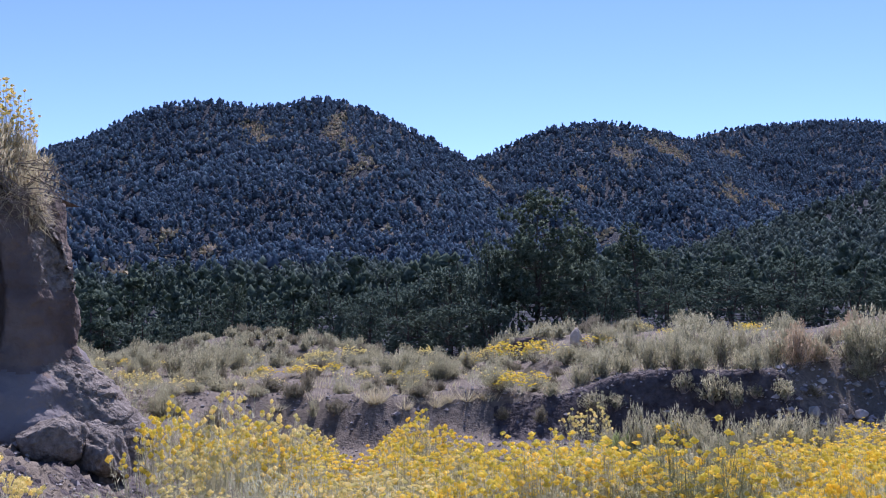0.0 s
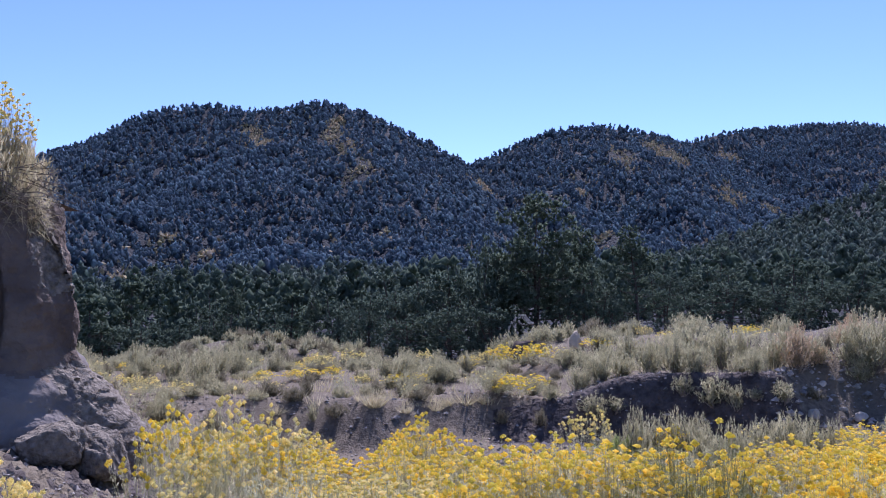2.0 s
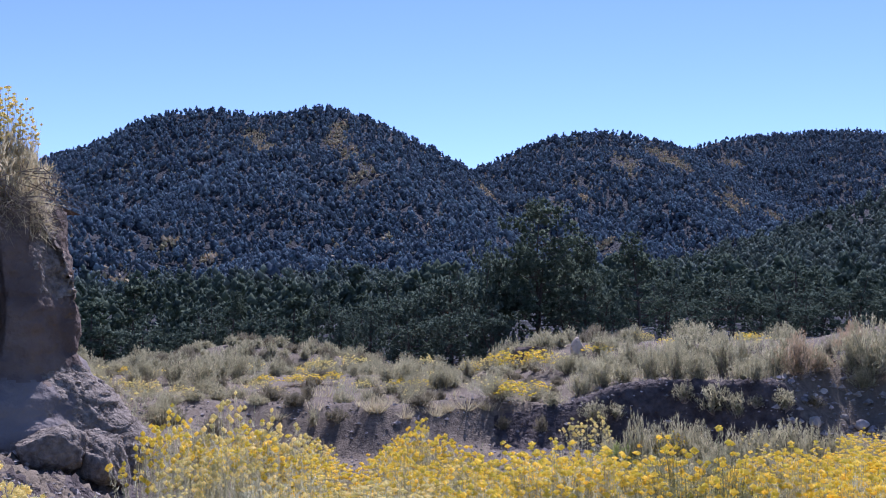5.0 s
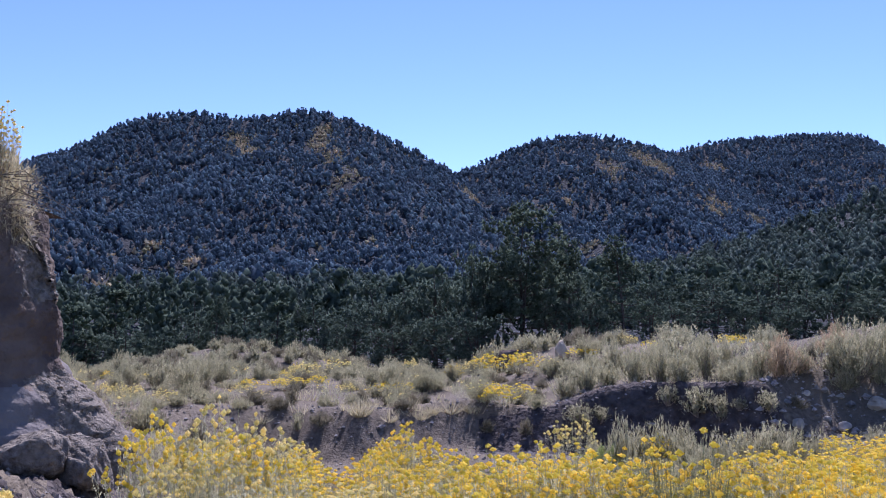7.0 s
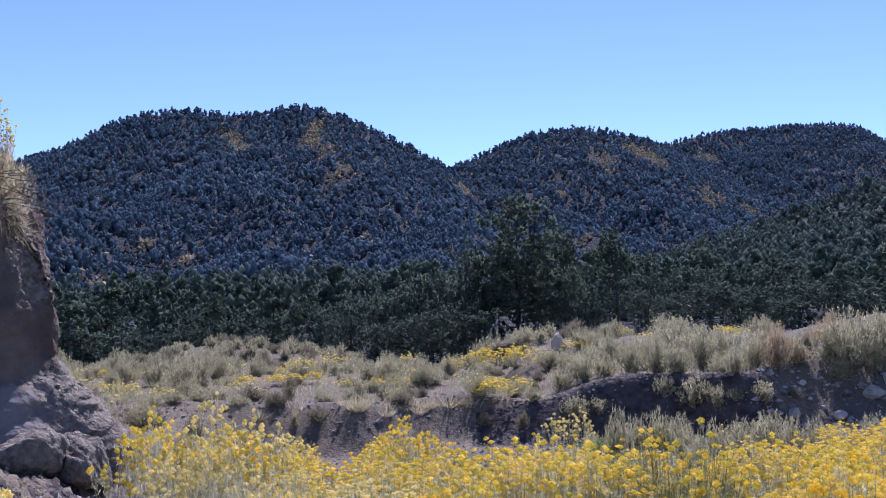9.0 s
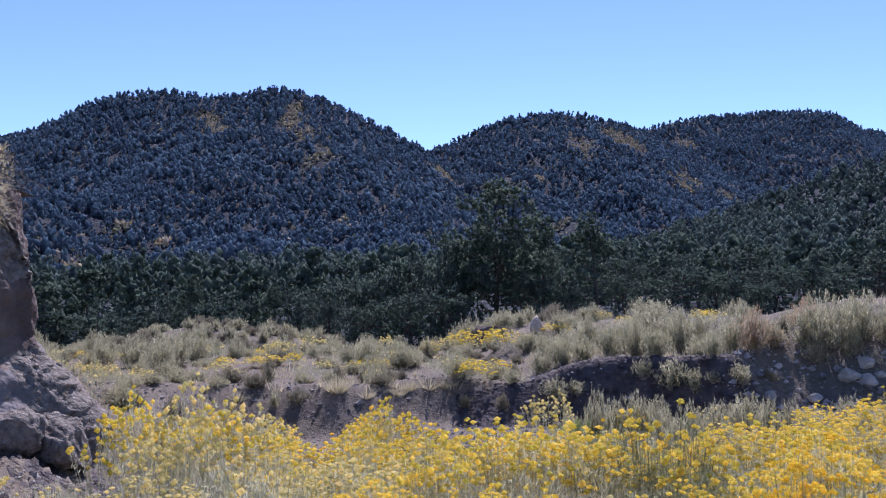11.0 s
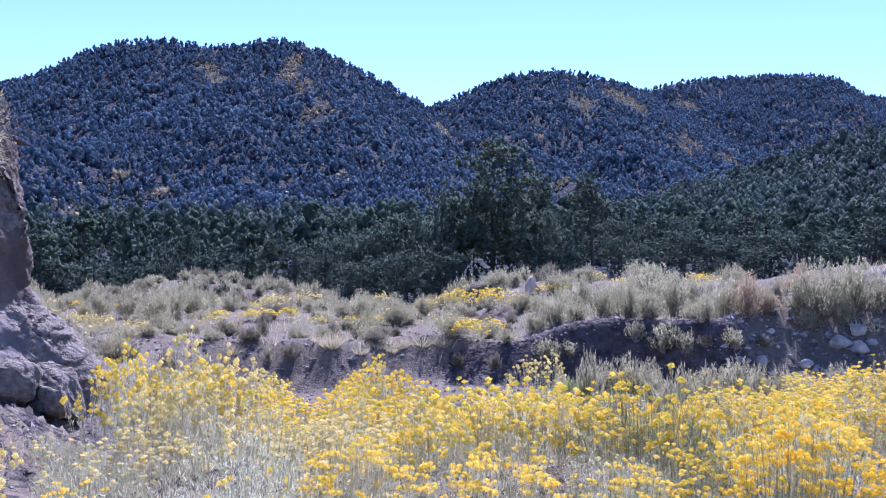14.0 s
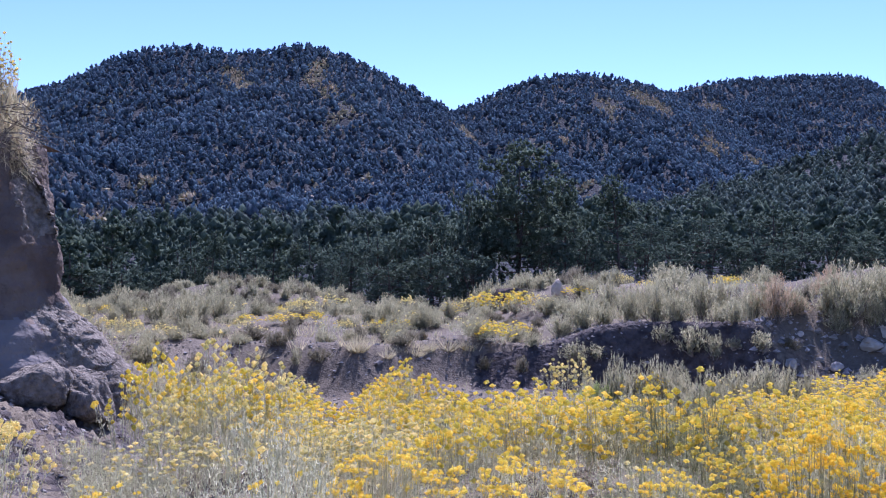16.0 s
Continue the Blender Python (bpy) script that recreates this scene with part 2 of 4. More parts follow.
class Soup:
    """Collects many small triangles for one mesh."""

    def __init__(self, seed=0):
        self.v, self.f, self.count, self.r = [], [], 0, np.random.default_rng(seed)

    def add(self, v, f):
        self.v.append(v.reshape(-1, 3))
        self.f.append(f.reshape(-1, 3) + self.count)
        self.count += len(self.v[-1])

    def blades(self, base, way, length, width, kite=False):
        n = len(base)
        side = unit(np.cross(way, self.r.normal(size=(n, 3)))) * np.reshape(width, (-1, 1)) / 2
        tip = base + way * np.reshape(length, (-1, 1))
        if kite:
            mid = base + way * np.reshape(length, (-1, 1)) * 0.45
            self.add(np.stack([base, mid + side, tip, mid - side], 1), np.arange(n)[:, None] * 4 + np.array([[0, 1, 2, 0, 2, 3]]))
        else:
            self.add(np.stack([base - side, base + side, tip], 1), np.arange(n * 3))

    def tubes(self, a, b, ra, rb):
        """Three-sided tapering rods."""
        n = len(a)
        d = unit(b - a)
        s = unit(np.cross(d, np.array([0.31, 0.77, 0.55])))
        t = np.cross(d, s)
        ring = [s * math.cos(k * 2.0944) + t * math.sin(k * 2.0944) for k in range(3)]
        v = np.stack([a + q * np.reshape(ra, (-1, 1)) for q in ring] + [b + q * np.reshape(rb, (-1, 1)) for q in ring], 1)
        f = np.array([0, 1, 4, 0, 4, 3, 1, 2, 5, 1, 5, 4, 2, 0, 3, 2, 3, 5])
        self.add(v, np.arange(n)[:, None] * 6 + f)

    def lumps(self, centre, radius, jitter=0.25):
        n = len(centre)
        rad = np.broadcast_to(np.asarray(radius, float).reshape(len(centre), -1), (n, 3))
        v = ICO_V[None] * (1 + self.r.normal(size=(n, 12, 1)) * jitter) + self.r.normal(size=(n, 12, 3)) * jitter * 0.3
        self.add(centre[:, None] + v * rad[:, None], np.arange(n)[:, None, None] * 12 + ICO_F)

    def shards(self, centre, radius, jitter=0.3):
        """Uneven eight-sided clumps."""
        n = len(centre)
        o = np.array([(1, 0, 0), (0, 1, 0), (-1, 0, 0), (0, -1, 0), (0, 0, 1), (0, 0, -1)], float)
        v = o[None] * (1 + self.r.normal(size=(n, 6, 1)) * jitter) + self.r.normal(size=(n, 6, 3)) * jitter
        self.add(centre[:, None] + v * np.reshape(radius, (n, 1, -1)), np.arange(n)[:, None] * 6 + np.array([0, 1, 4, 1, 2, 4, 2, 3, 4, 3, 0, 4, 1, 0, 5, 2, 1, 5, 3, 2, 5, 0, 3, 5]))

    def spikes(self, base, way, length, width):
        """Four-sided points."""
        n = len(base)
        s = unit(np.cross(way, self.r.normal(size=(n, 3)))) * np.reshape(width, (-1, 1)) / 2
        t = np.cross(way, s)
        tip = base + way * np.reshape(length, (-1, 1))
        self.add(np.stack([base + s, base + t, base - s, base - t, tip], 1), np.arange(n)[:, None] * 5 + np.array([0, 1, 4, 1, 2, 4, 2, 3, 4, 3, 0, 4]))

    def mesh(self, name, smooth=False):
        return make_mesh(name, np.concatenate(self.v), np.concatenate(self.f), smooth)


def make_mesh(name, v, f, smooth=False):
    me = bpy.data.meshes.new(name)
    k = f.shape[1]
    me.vertices.add(len(v))
    me.vertices.foreach_set("co", np.ascontiguousarray(v, np.float32).ravel())
    me.loops.add(f.size)
    me.loops.foreach_set("vertex_index", np.ascontiguousarray(f, np.int32).ravel())
    me.polygons.add(len(f))
    me.polygons.foreach_set("loop_start", np.arange(0, f.size, k, dtype=np.int32))
    me.polygons.foreach_set("use_smooth", np.full(len(f), smooth))
    me.update(calc_edges=True)
    return me


def part(name, me, material, parent=None, label=""):
    ob = new(name, me)
    if material and not me.materials:
        me.materials.append(material)
    if parent:
        ob.parent = parent
    return tagged(ob, label=label)


def thing(name, label, category, group="", kind=""):
    return tagged(new(name), label=label, category=category, group=group, kind=kind)


# ---- ground ----
def build_ground():
    inner = np.radians(np.arange(-36, 36.01, 0.24))
    outer = np.radians(np.linspace(36, 324, 60))[1:-1]
    th = np.concatenate([inner, outer])
    r = np.concatenate([np.linspace(0.002, 6.5, 24), np.arange(6.6, 18, 0.09), np.linspace(18.1, 40, 56), np.geomspace(41, 640, 90), np.arange(650, 1330, 9.5), [1360, 1420, 1500, 1900, 2600, 3500, 4600]])
    R, A = np.meshgrid(r, th, indexing="ij")
    x, y = R * np.sin(A), R * np.cos(A)
    z = ground(x, y)
    # crumbly relief on the cut bank
    face = np.exp(-((y - bank_edge(x) - 0.5) / 0.7) ** 2)
    rough = np.random.default_rng(5).normal(size=z.shape)
    z = z + 0.018 * face * rough * (R < 18)
    scree = step(-2.3, -3.2, x) * step(6.4, 7.2, y) * step(11, 10, y)
    z = z + scree * 1.7 * (0.035 * wave(x * 1.0 + y * 0.5, y * 2.2, 0.7, 51) + 0.02 * wave(x + y, y * 2.5, 0.25, 52) + 0.012 * rough)
    v = np.stack([x, y, z], -1).reshape(-1, 3)
    n, m = len(r), len(th)
    i, j = np.meshgrid(np.arange(n - 1), np.arange(m), indexing="ij")
    k = (j + 1) % m
    f = np.stack([i * m + j, (i + 1) * m + j, (i + 1) * m + k, i * m + k], -1).reshape(-1, 4)[:, ::-1]
    me = make_mesh("ground", v, f, True)
    ob = part("ground", me, EARTH)
    me.materials.append(SHADED_HILLSIDE)
    # from 34 m on, ground takes the duff tone with tree shade in it
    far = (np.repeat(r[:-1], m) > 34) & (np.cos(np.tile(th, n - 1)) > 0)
    me.materials.append(SHADED_SOIL)
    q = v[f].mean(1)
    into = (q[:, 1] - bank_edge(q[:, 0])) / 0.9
    # shade on the steep bank face, painted with the darker soil
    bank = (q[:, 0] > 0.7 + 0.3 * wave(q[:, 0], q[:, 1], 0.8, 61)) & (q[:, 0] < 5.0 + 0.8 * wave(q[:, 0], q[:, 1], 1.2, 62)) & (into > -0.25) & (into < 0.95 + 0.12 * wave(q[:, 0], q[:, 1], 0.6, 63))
    # backlit shade of the rough scree, painted as dark streaks
    shade_streak = (q[:, 0] < -2.4) & (q[:, 1] > 5.8) & (q[:, 1] < 10.5) & (wave(q[:, 0] + 0.6 * q[:, 1], 2.4 * q[:, 1], 0.6, 53) + 0.5 * wave(q[:, 0], q[:, 1], 0.2, 54) > 0.05)
    me.polygons.foreach_set("material_index", np.where(bank | shade_streak, 2, far).astype(np.int32))
    tagged(ob, label="grey-brown gravelly earth of a dry wash and hills", category="ground", kind="structure")


build_ground()


# ---- cut bank on one side of the wash ----
def build_cliff():
    plan = np.array([(-6.6, 17.5), (-5.2, 13.5), (-4.15, 11.3), (-3.72, 10.35), (-4.05, 9.85), (-5.0, 9.65), (-6.5, 9.3), (-9, 8.7), (-13, 8.0)])
    d = np.concatenate([[0], np.cumsum(np.linalg.norm(np.diff(plan, axis=0), axis=1))])
    s = np.concatenate([np.linspace(0, d[2], 40), np.linspace(d[2], d[6], 150)[1:], np.linspace(d[6], d[-1], 30)[1:]])
    px, py = np.interp(s, d, plan[:, 0]), np.interp(s, d, plan[:, 1])
    for _ in range(3):
        px[1:-1], py[1:-1] = (px[:-2] + 2 * px[1:-1] + px[2:]) / 4, (py[:-2] + 2 * py[1:-1] + py[2:]) / 4
    tx, ty = np.gradient(px), np.gradient(py)
    ln = np.hypot(tx, ty)
    nx, ny = -ty / ln, tx / ln          # out of the bank
    nx, ny = np.where(nx * 1 + ny * -0.5 < 0, -nx, nx), np.where(nx * 1 + ny * -0.5 < 0, -ny, ny)
    h = np.concatenate([np.linspace(-0.5, 2.7, 138), [2.75, 2.8, 2.85, 2.9]])
    S, Hh = np.meshgrid(s, h, indexing="ij")
    out = np.interp(Hh, [-0.5, 0.05, 0.35, 0.63, 0.75, 0.98, 1.16, 1.62, 1.8, 2.1, 2.4, 2.7, 2.75, 2.8, 2.85, 2.9],
                    [0.9, 0.54, 0.50, 0.38, 0.32, 0.05, 0.0, 0.0, -0.06, -0.21, -0.40, -0.56, -0.8, -1.5, -2.5, -4.0])
    corner = np.exp(-((S - d[3]) / 0.5) ** 2)
    out = np.where((Hh > 1.75) & (Hh < 2.71), out * (0.3 + 0.7 * corner), out)
    top = 0.30 * step(0.5, 2.5, S - d[4])
    Z = Hh + top * step(1.2, 2.4, Hh)
    out = out + 0.07 * wave(S * 1.3, Hh * 0.8, 1.6, 21) + 0.03 * wave(S, Hh, 0.45, 22) + 0.012 * wave(S, Hh, 0.13, 23)
    crack = d[4] + 0.35 + 0.06 * np.sin(Hh * 3.1)
    out = out - 0.22 * np.exp(-((S - crack) / 0.05) ** 2) * step(0.95, 1.2, Hh)
    crumbly = np.clip(corner * (1 - 0.8 * step(0.9, 1.15, Hh) * step(1.8, 1.6, Hh)) + 0.35 * (Hh < 0.4), 0, 1)
    out = out + 0.02 * crumbly * np.random.default_rng(3).normal(size=S.shape)
    out = out + corner * 0.16 * step(0.95, 0.1, Hh)
    X, Y = px[:, None] + nx[:, None] * out, py[:, None] + ny[:, None] * out
    v = np.stack([X, Y, Z], -1).reshape(-1, 3)
    n, m = S.shape
    i, j = np.meshgrid(np.arange(n - 1), np.arange(m - 1), indexing="ij")
    f = np.stack([i * m + j, (i + 1) * m + j, (i + 1) * m + j + 1, i * m + j + 1], -1).reshape(-1, 4)
    ob = part("cut_bank", make_mesh("cut_bank", v, f, True), CLAY)
    ob.data.materials.append(SILT)
    low = v[f].mean(1)[:, 2] + 0.10 * wave(v[f[:, 0]][:, 0], v[f[:, 0]][:, 1], 1.5, 33) + 0.04 * wave(v[f[:, 0]][:, 0], v[f[:, 0]][:, 1], 0.3, 35) < 0.96
    ob.data.materials.append(CRUST)
    loose = crumbly.reshape(-1)[f].mean(1) + 0.25 * wave(v[f[:, 0]][:, 0] + v[f[:, 0]][:, 1], v[f[:, 0]][:, 2], 0.5, 34) > 0.55
    ob.data.polygons.foreach_set("material_index", np.where(loose, 2, low).astype(np.int32))
    tagged(ob, label="eroded brown clay cut bank with a cracked upright face", category="cliff", kind="structure")


build_cliff()


def boulder(name, at, size, seed, material, label, category="boulder", turn=0.0, cuts=5, fine=4, group="", taper=0.0):
    """A worn block: a ball with flat sides cut into it and a rough skin."""
    bm = bmesh.new()
    bmesh.ops.create_icosphere(bm, subdivisions=fine, radius=1.0)
    r = np.random.default_rng(seed)
    v = np.array([q.co[:] for q in bm.verts])
    for _ in range(cuts):
        nrm = unit(r.normal(size=3))
        over = np.clip(v @ nrm - r.uniform(0.55, 0.8), 0, None)
        v = v - over[:, None] * nrm * 0.9
    nn = unit(v)
    v = v + nn * np.array([0.16 * noise.noise(Vector(q) * 1.6 + Vector((seed, 0, 0))) + 0.07 * noise.noise(Vector(q) * 5 + Vector((0, seed, 0))) + 0.035 * noise.noise(Vector(q) * 13) for q in v])[:, None]
    v[:, :2] *= (1 - taper * np.clip(v[:, 2:], -0.3, 1))
    v = v * np.array(size)
    for q, c in zip(bm.verts, v):
        q.co = c
    me = bpy.data.meshes.new(name)
    bm.to_mesh(me)
    bm.free()
    for p in me.polygons:
        p.use_smooth = fine > 3
    ob = part(name, me, material)
    ob.matrix_basis = pose(*at, 0, 0, turn)
    return tagged(ob, label=label, category=category, group=group)


# ---- plants ----
def flower_head_mesh(seed, material, domes):
    """A cluster of fuzzy domes of tiny flowers, each on a short stalk."""
    r = np.random.default_rng(seed)
    s = Soup(seed)
    a = np.arange(domes) * (6.283 / domes) + r.uniform(0, 6)
    q = 0.0 if domes == 1 else r.uniform(0.021, 0.032, domes)
    c = np.stack([np.cos(a) * q, np.sin(a) * q, r.uniform(-0.012, 0.012, domes)], 1)
    size = r.uniform(0.8, 1.15, domes)
    s.lumps(c, size[:, None] * (0.0175, 0.0175, 0.0135), 0.12)
    n = 14
    d = unit(r.normal(size=(domes, n, 3)) + (0, 0, 0.55))
    b = (c[:, None] + d * size[:, None, None] * (0.0145, 0.0145, 0.0115)).reshape(-1, 3)
    s.spikes(b, unit(d + r.normal(size=d.shape) * 0.25).reshape(-1, 3), r.uniform(0.007, 0.011, len(b)), r.uniform(0.006, 0.0085, len(b)))
    s.tubes(np.tile((0, 0, -0.05), (domes, 1)), c, np.full(domes, 0.0012), np.full(domes, 0.0016))
    me = s.mesh("flower_head")
    me.materials.append(material)
    return me


HEADS = {m.name: [flower_head_mesh(300 + k, m, n) for k, n in enumerate((1, 2, 3, 3, 4))] for m in (GOLD, PALE, DEEP)}


def rabbitbrush(seed, high, wide, stems, near, flowers, label, leaf=16, bloom=0.9, thick=1.0, leaves=None):
    """Many thin upright stems with narrow leaves and dense domed flower heads at their tips."""
    r = np.random.default_rng(seed)
    leaves = leaves or BRUSH
    ob = thing("rabbitbrush", label, "shrub")
    a = r.uniform(0, 6.283, stems)
    q = np.sqrt(r.uniform(0, 1, stems))
    lobe = 1 + 0.16 * np.sin(a * 3 + seed) + 0.10 * np.sin(a * 7 + 2 * seed)
    base = np.stack([np.cos(a) * q * wide * 0.13, np.sin(a) * q * wide * 0.13, np.full(stems, -0.02)], 1)
    tall = high * (1.0 - 0.42 * q ** 2.4) * r.uniform(0.74, 1.06, stems) * (1 + 0.10 * np.sin(a * 2 + seed))
    tip = np.stack([np.cos(a) * q * wide * 0.5 * lobe, np.sin(a) * q * wide * 0.5 * lobe, tall], 1) + r.normal(size=(stems, 3)) * (0.02, 0.02, 0.0)
    mid = base * 0.4 + tip * 0.6 + np.stack([np.cos(a) * q * wide * 0.09, np.sin(a) * q * wide * 0.09, -0.04 * high * q], 1)
    wood = Soup(seed)
    if near:
        wood.tubes(base, mid, np.full(stems, 0.0026), np.full(stems, 0.0018))
    wood.tubes(mid, tip, np.full(stems, 0.0018), np.full(stems, 0.0012))
    part("stalk", wood.mesh("stalk"), leaves, ob, "pale grey-green stems")["kind"] = "stuff"
    fol = Soup(seed + 1)
    k = leaf
    w = r.uniform(0.10, 1.0, (stems, k)) ** 0.65
    lo = np.where(w[..., None] < 0.5, base[:, None] + (mid - base)[:, None] * (w * 2)[..., None], mid[:, None] + (tip - mid)[:, None] * (w * 2 - 1)[..., None])
    way = unit(unit(tip - mid)[:, None] * 0.8 + r.normal(size=(stems, k, 3)) * 0.55)
    n = stems * k
    fol.blades(lo.reshape(-1, 3) + r.normal(size=(n, 3)) * 0.012, way.reshape(-1, 3), r.uniform(0.016, 0.042, n), r.uniform(0.0018, 0.0034, n) * thick)
    part("foliage", fol.mesh("foliage"), leaves, ob, "narrow grey-green leaves")["kind"] = "stuff"
    clump = 0.5 + 0.5 * np.sin(tip[:, 0] / wide * 11 + seed) * np.sin(tip[:, 1] / wide * 11 + 2 * seed)
    use = np.where(r.uniform(0, 1, stems) * 0.35 + clump * 0.65 < bloom)[0]
    up = unit(tip - mid)[use]
    if near:
        for k, i in enumerate(use):
            one = part("flower_head", HEADS[flowers.name][r.integers(0, 5)], None, ob)
            tilt = Vector(up[k] * 0.6 + np.array([0, 0, 0.5]) + r.normal(size=3) * 0.15).to_track_quat("Z", "Y").to_matrix().to_4x4()
            s = 0.62 + 0.5 * r.uniform() ** 1.2
            one.matrix_basis = Matrix.Translation(Vector(tip[i])) @ tilt @ pose(0, 0, 0, 0, 0, r.uniform(0, 360)) @ Matrix.Diagonal((s, s, s, 1))
        return ob
    k = 8 if thick < 2 else 3
    c = tip[use]
    size = r.uniform(0.75, 1.25, len(use)) * (1.0 if k > 3 else 1.3)
    head = Soup(seed + 2)
    head.shards(c, size[:, None] * np.array((0.024, 0.024, 0.018)), 0.10)
    d = unit(r.normal(size=(len(use), k, 3)) + (0, 0, 0.15))
    n = len(use) * k
    head.spikes((c[:, None] + d * size[:, None, None] * (0.016, 0.016, 0.010)).reshape(-1, 3), unit(d + r.normal(size=d.shape) * 0.3).reshape(-1, 3), size.repeat(k) * r.uniform(0.006, 0.010, n), size.repeat(k) * r.uniform(0.011, 0.016, n))
    tagged(part("blossom", head.mesh("blossom"), flowers, ob, "domed clusters of tiny yellow flowers"), kind="stuff")
    return ob


def sagebrush(seed, high, wide, plumes, leaf, label, name="sagebrush", material=None, upright=0.6, size=1.0, open_shape=0.0):
    """Woody twigs below; a domed, lobed crown of feathery upright plumes above."""
    material = material or SAGE
    r = np.random.default_rng(seed)
    ob = thing(name, label, "shrub")
    a = r.uniform(0, 6.283, plumes)
    q = r.uniform(0, 1, plumes) ** 0.55
    lobe = 1 + 0.20 * np.sin(a * 3 + seed) + 0.12 * np.sin(a * 5 + 2 * seed)
    dome = np.sqrt(np.clip(1 - 0.92 * q ** 2, 0.02, 1)) * (1 + 0.13 * np.sin(a * 4 + q * 5 + seed))
    base = np.stack([np.cos(a) * q * wide * 0.08, np.sin(a) * q * wide * 0.08, np.full(plumes, -0.02)], 1)
    depth = 1 - 0.45 * r.uniform(0, 1, plumes) ** (2.2 - open_shape)
    tip = np.stack([np.cos(a) * q * wide * 0.46 * lobe, np.sin(a) * q * wide * 0.46 * lobe, high * (0.10 + 0.92 * dome)], 1) * depth[:, None]
    way = unit(unit(tip - base) * (1 - upright) + np.array([0, 0, upright]) + r.normal(size=(plumes, 3)) * 0.10)
    long = high * r.uniform(0.20, 0.40, plumes)
    start = tip - way * (long * 0.75)[:, None]
    start[:, 2] = np.maximum(start[:, 2], 0.03)
    wood = Soup(seed)
    some = slice(0, max(12, plumes // 4))
    wood.tubes(base[some], start[some], np.full(len(base[some]), 0.011), np.full(len(base[some]), 0.005))
    part("branch", wood.mesh("branch"), TWIG, ob, "grey woody branches")["kind"] = "stuff"
    t = r.uniform(0, 1, (plumes, leaf)) ** 0.85
    thin = (0.030 * (1 - 0.75 * t) * size)[..., None]
    lo = start[:, None] + way[:, None] * (t * long[:, None])[..., None] + r.normal(size=(plumes, leaf, 3)) * thin
    dirs = unit(way[:, None] + r.normal(size=(plumes, leaf, 3)) * 0.30)
    n = plumes * leaf
    fol = Soup(seed + 1)
    fol.blades(lo.reshape(-1, 3), dirs.reshape(-1, 3), r.uniform(0.035, 0.080, n) * size, r.uniform(0.009, 0.015, n) * size)
    k = plumes * 3
    pick = r.integers(0, plumes, k)
    inner = tip[pick] * r.uniform(0.25, 0.72, (k, 1)) + r.normal(size=(k, 3)) * 0.02
    inner[:, 2] = np.maximum(inner[:, 2], 0.02)
    fol.blades(inner, unit(way[pick] + r.normal(size=(k, 3)) * 0.35), r.uniform(0.09, 0.16, k) * size, r.uniform(0.022, 0.040, k) * size)
    part("foliage", fol.mesh("foliage"), material, ob)["kind"] = "stuff"
    return ob


def grass_tuft(seed, high, wide, n, label):
    r = np.random.default_rng(seed)
    ob = thing("grass_tuft", label, "grass")
    a, q = r.uniform(0, 6.283, n), np.sqrt(r.uniform(0, 1, n))
    base = np.stack([np.cos(a) * q * wide * 0.15, np.sin(a) * q * wide * 0.15, np.full(n, -0.02)], 1)
    way = unit(np.stack([np.cos(a) * q * 0.9, np.sin(a) * q * 0.9, np.ones(n)], 1) + r.normal(size=(n, 3)) * 0.14)
    s = Soup(seed)
    s.blades(base, way, r.uniform(0.5, 1.05, n) * high * (1 - 0.3 * q), np.full(n, 0.009))
    part("grass", s.mesh("grass"), GRASS, ob)["kind"] = "stuff"
    return ob


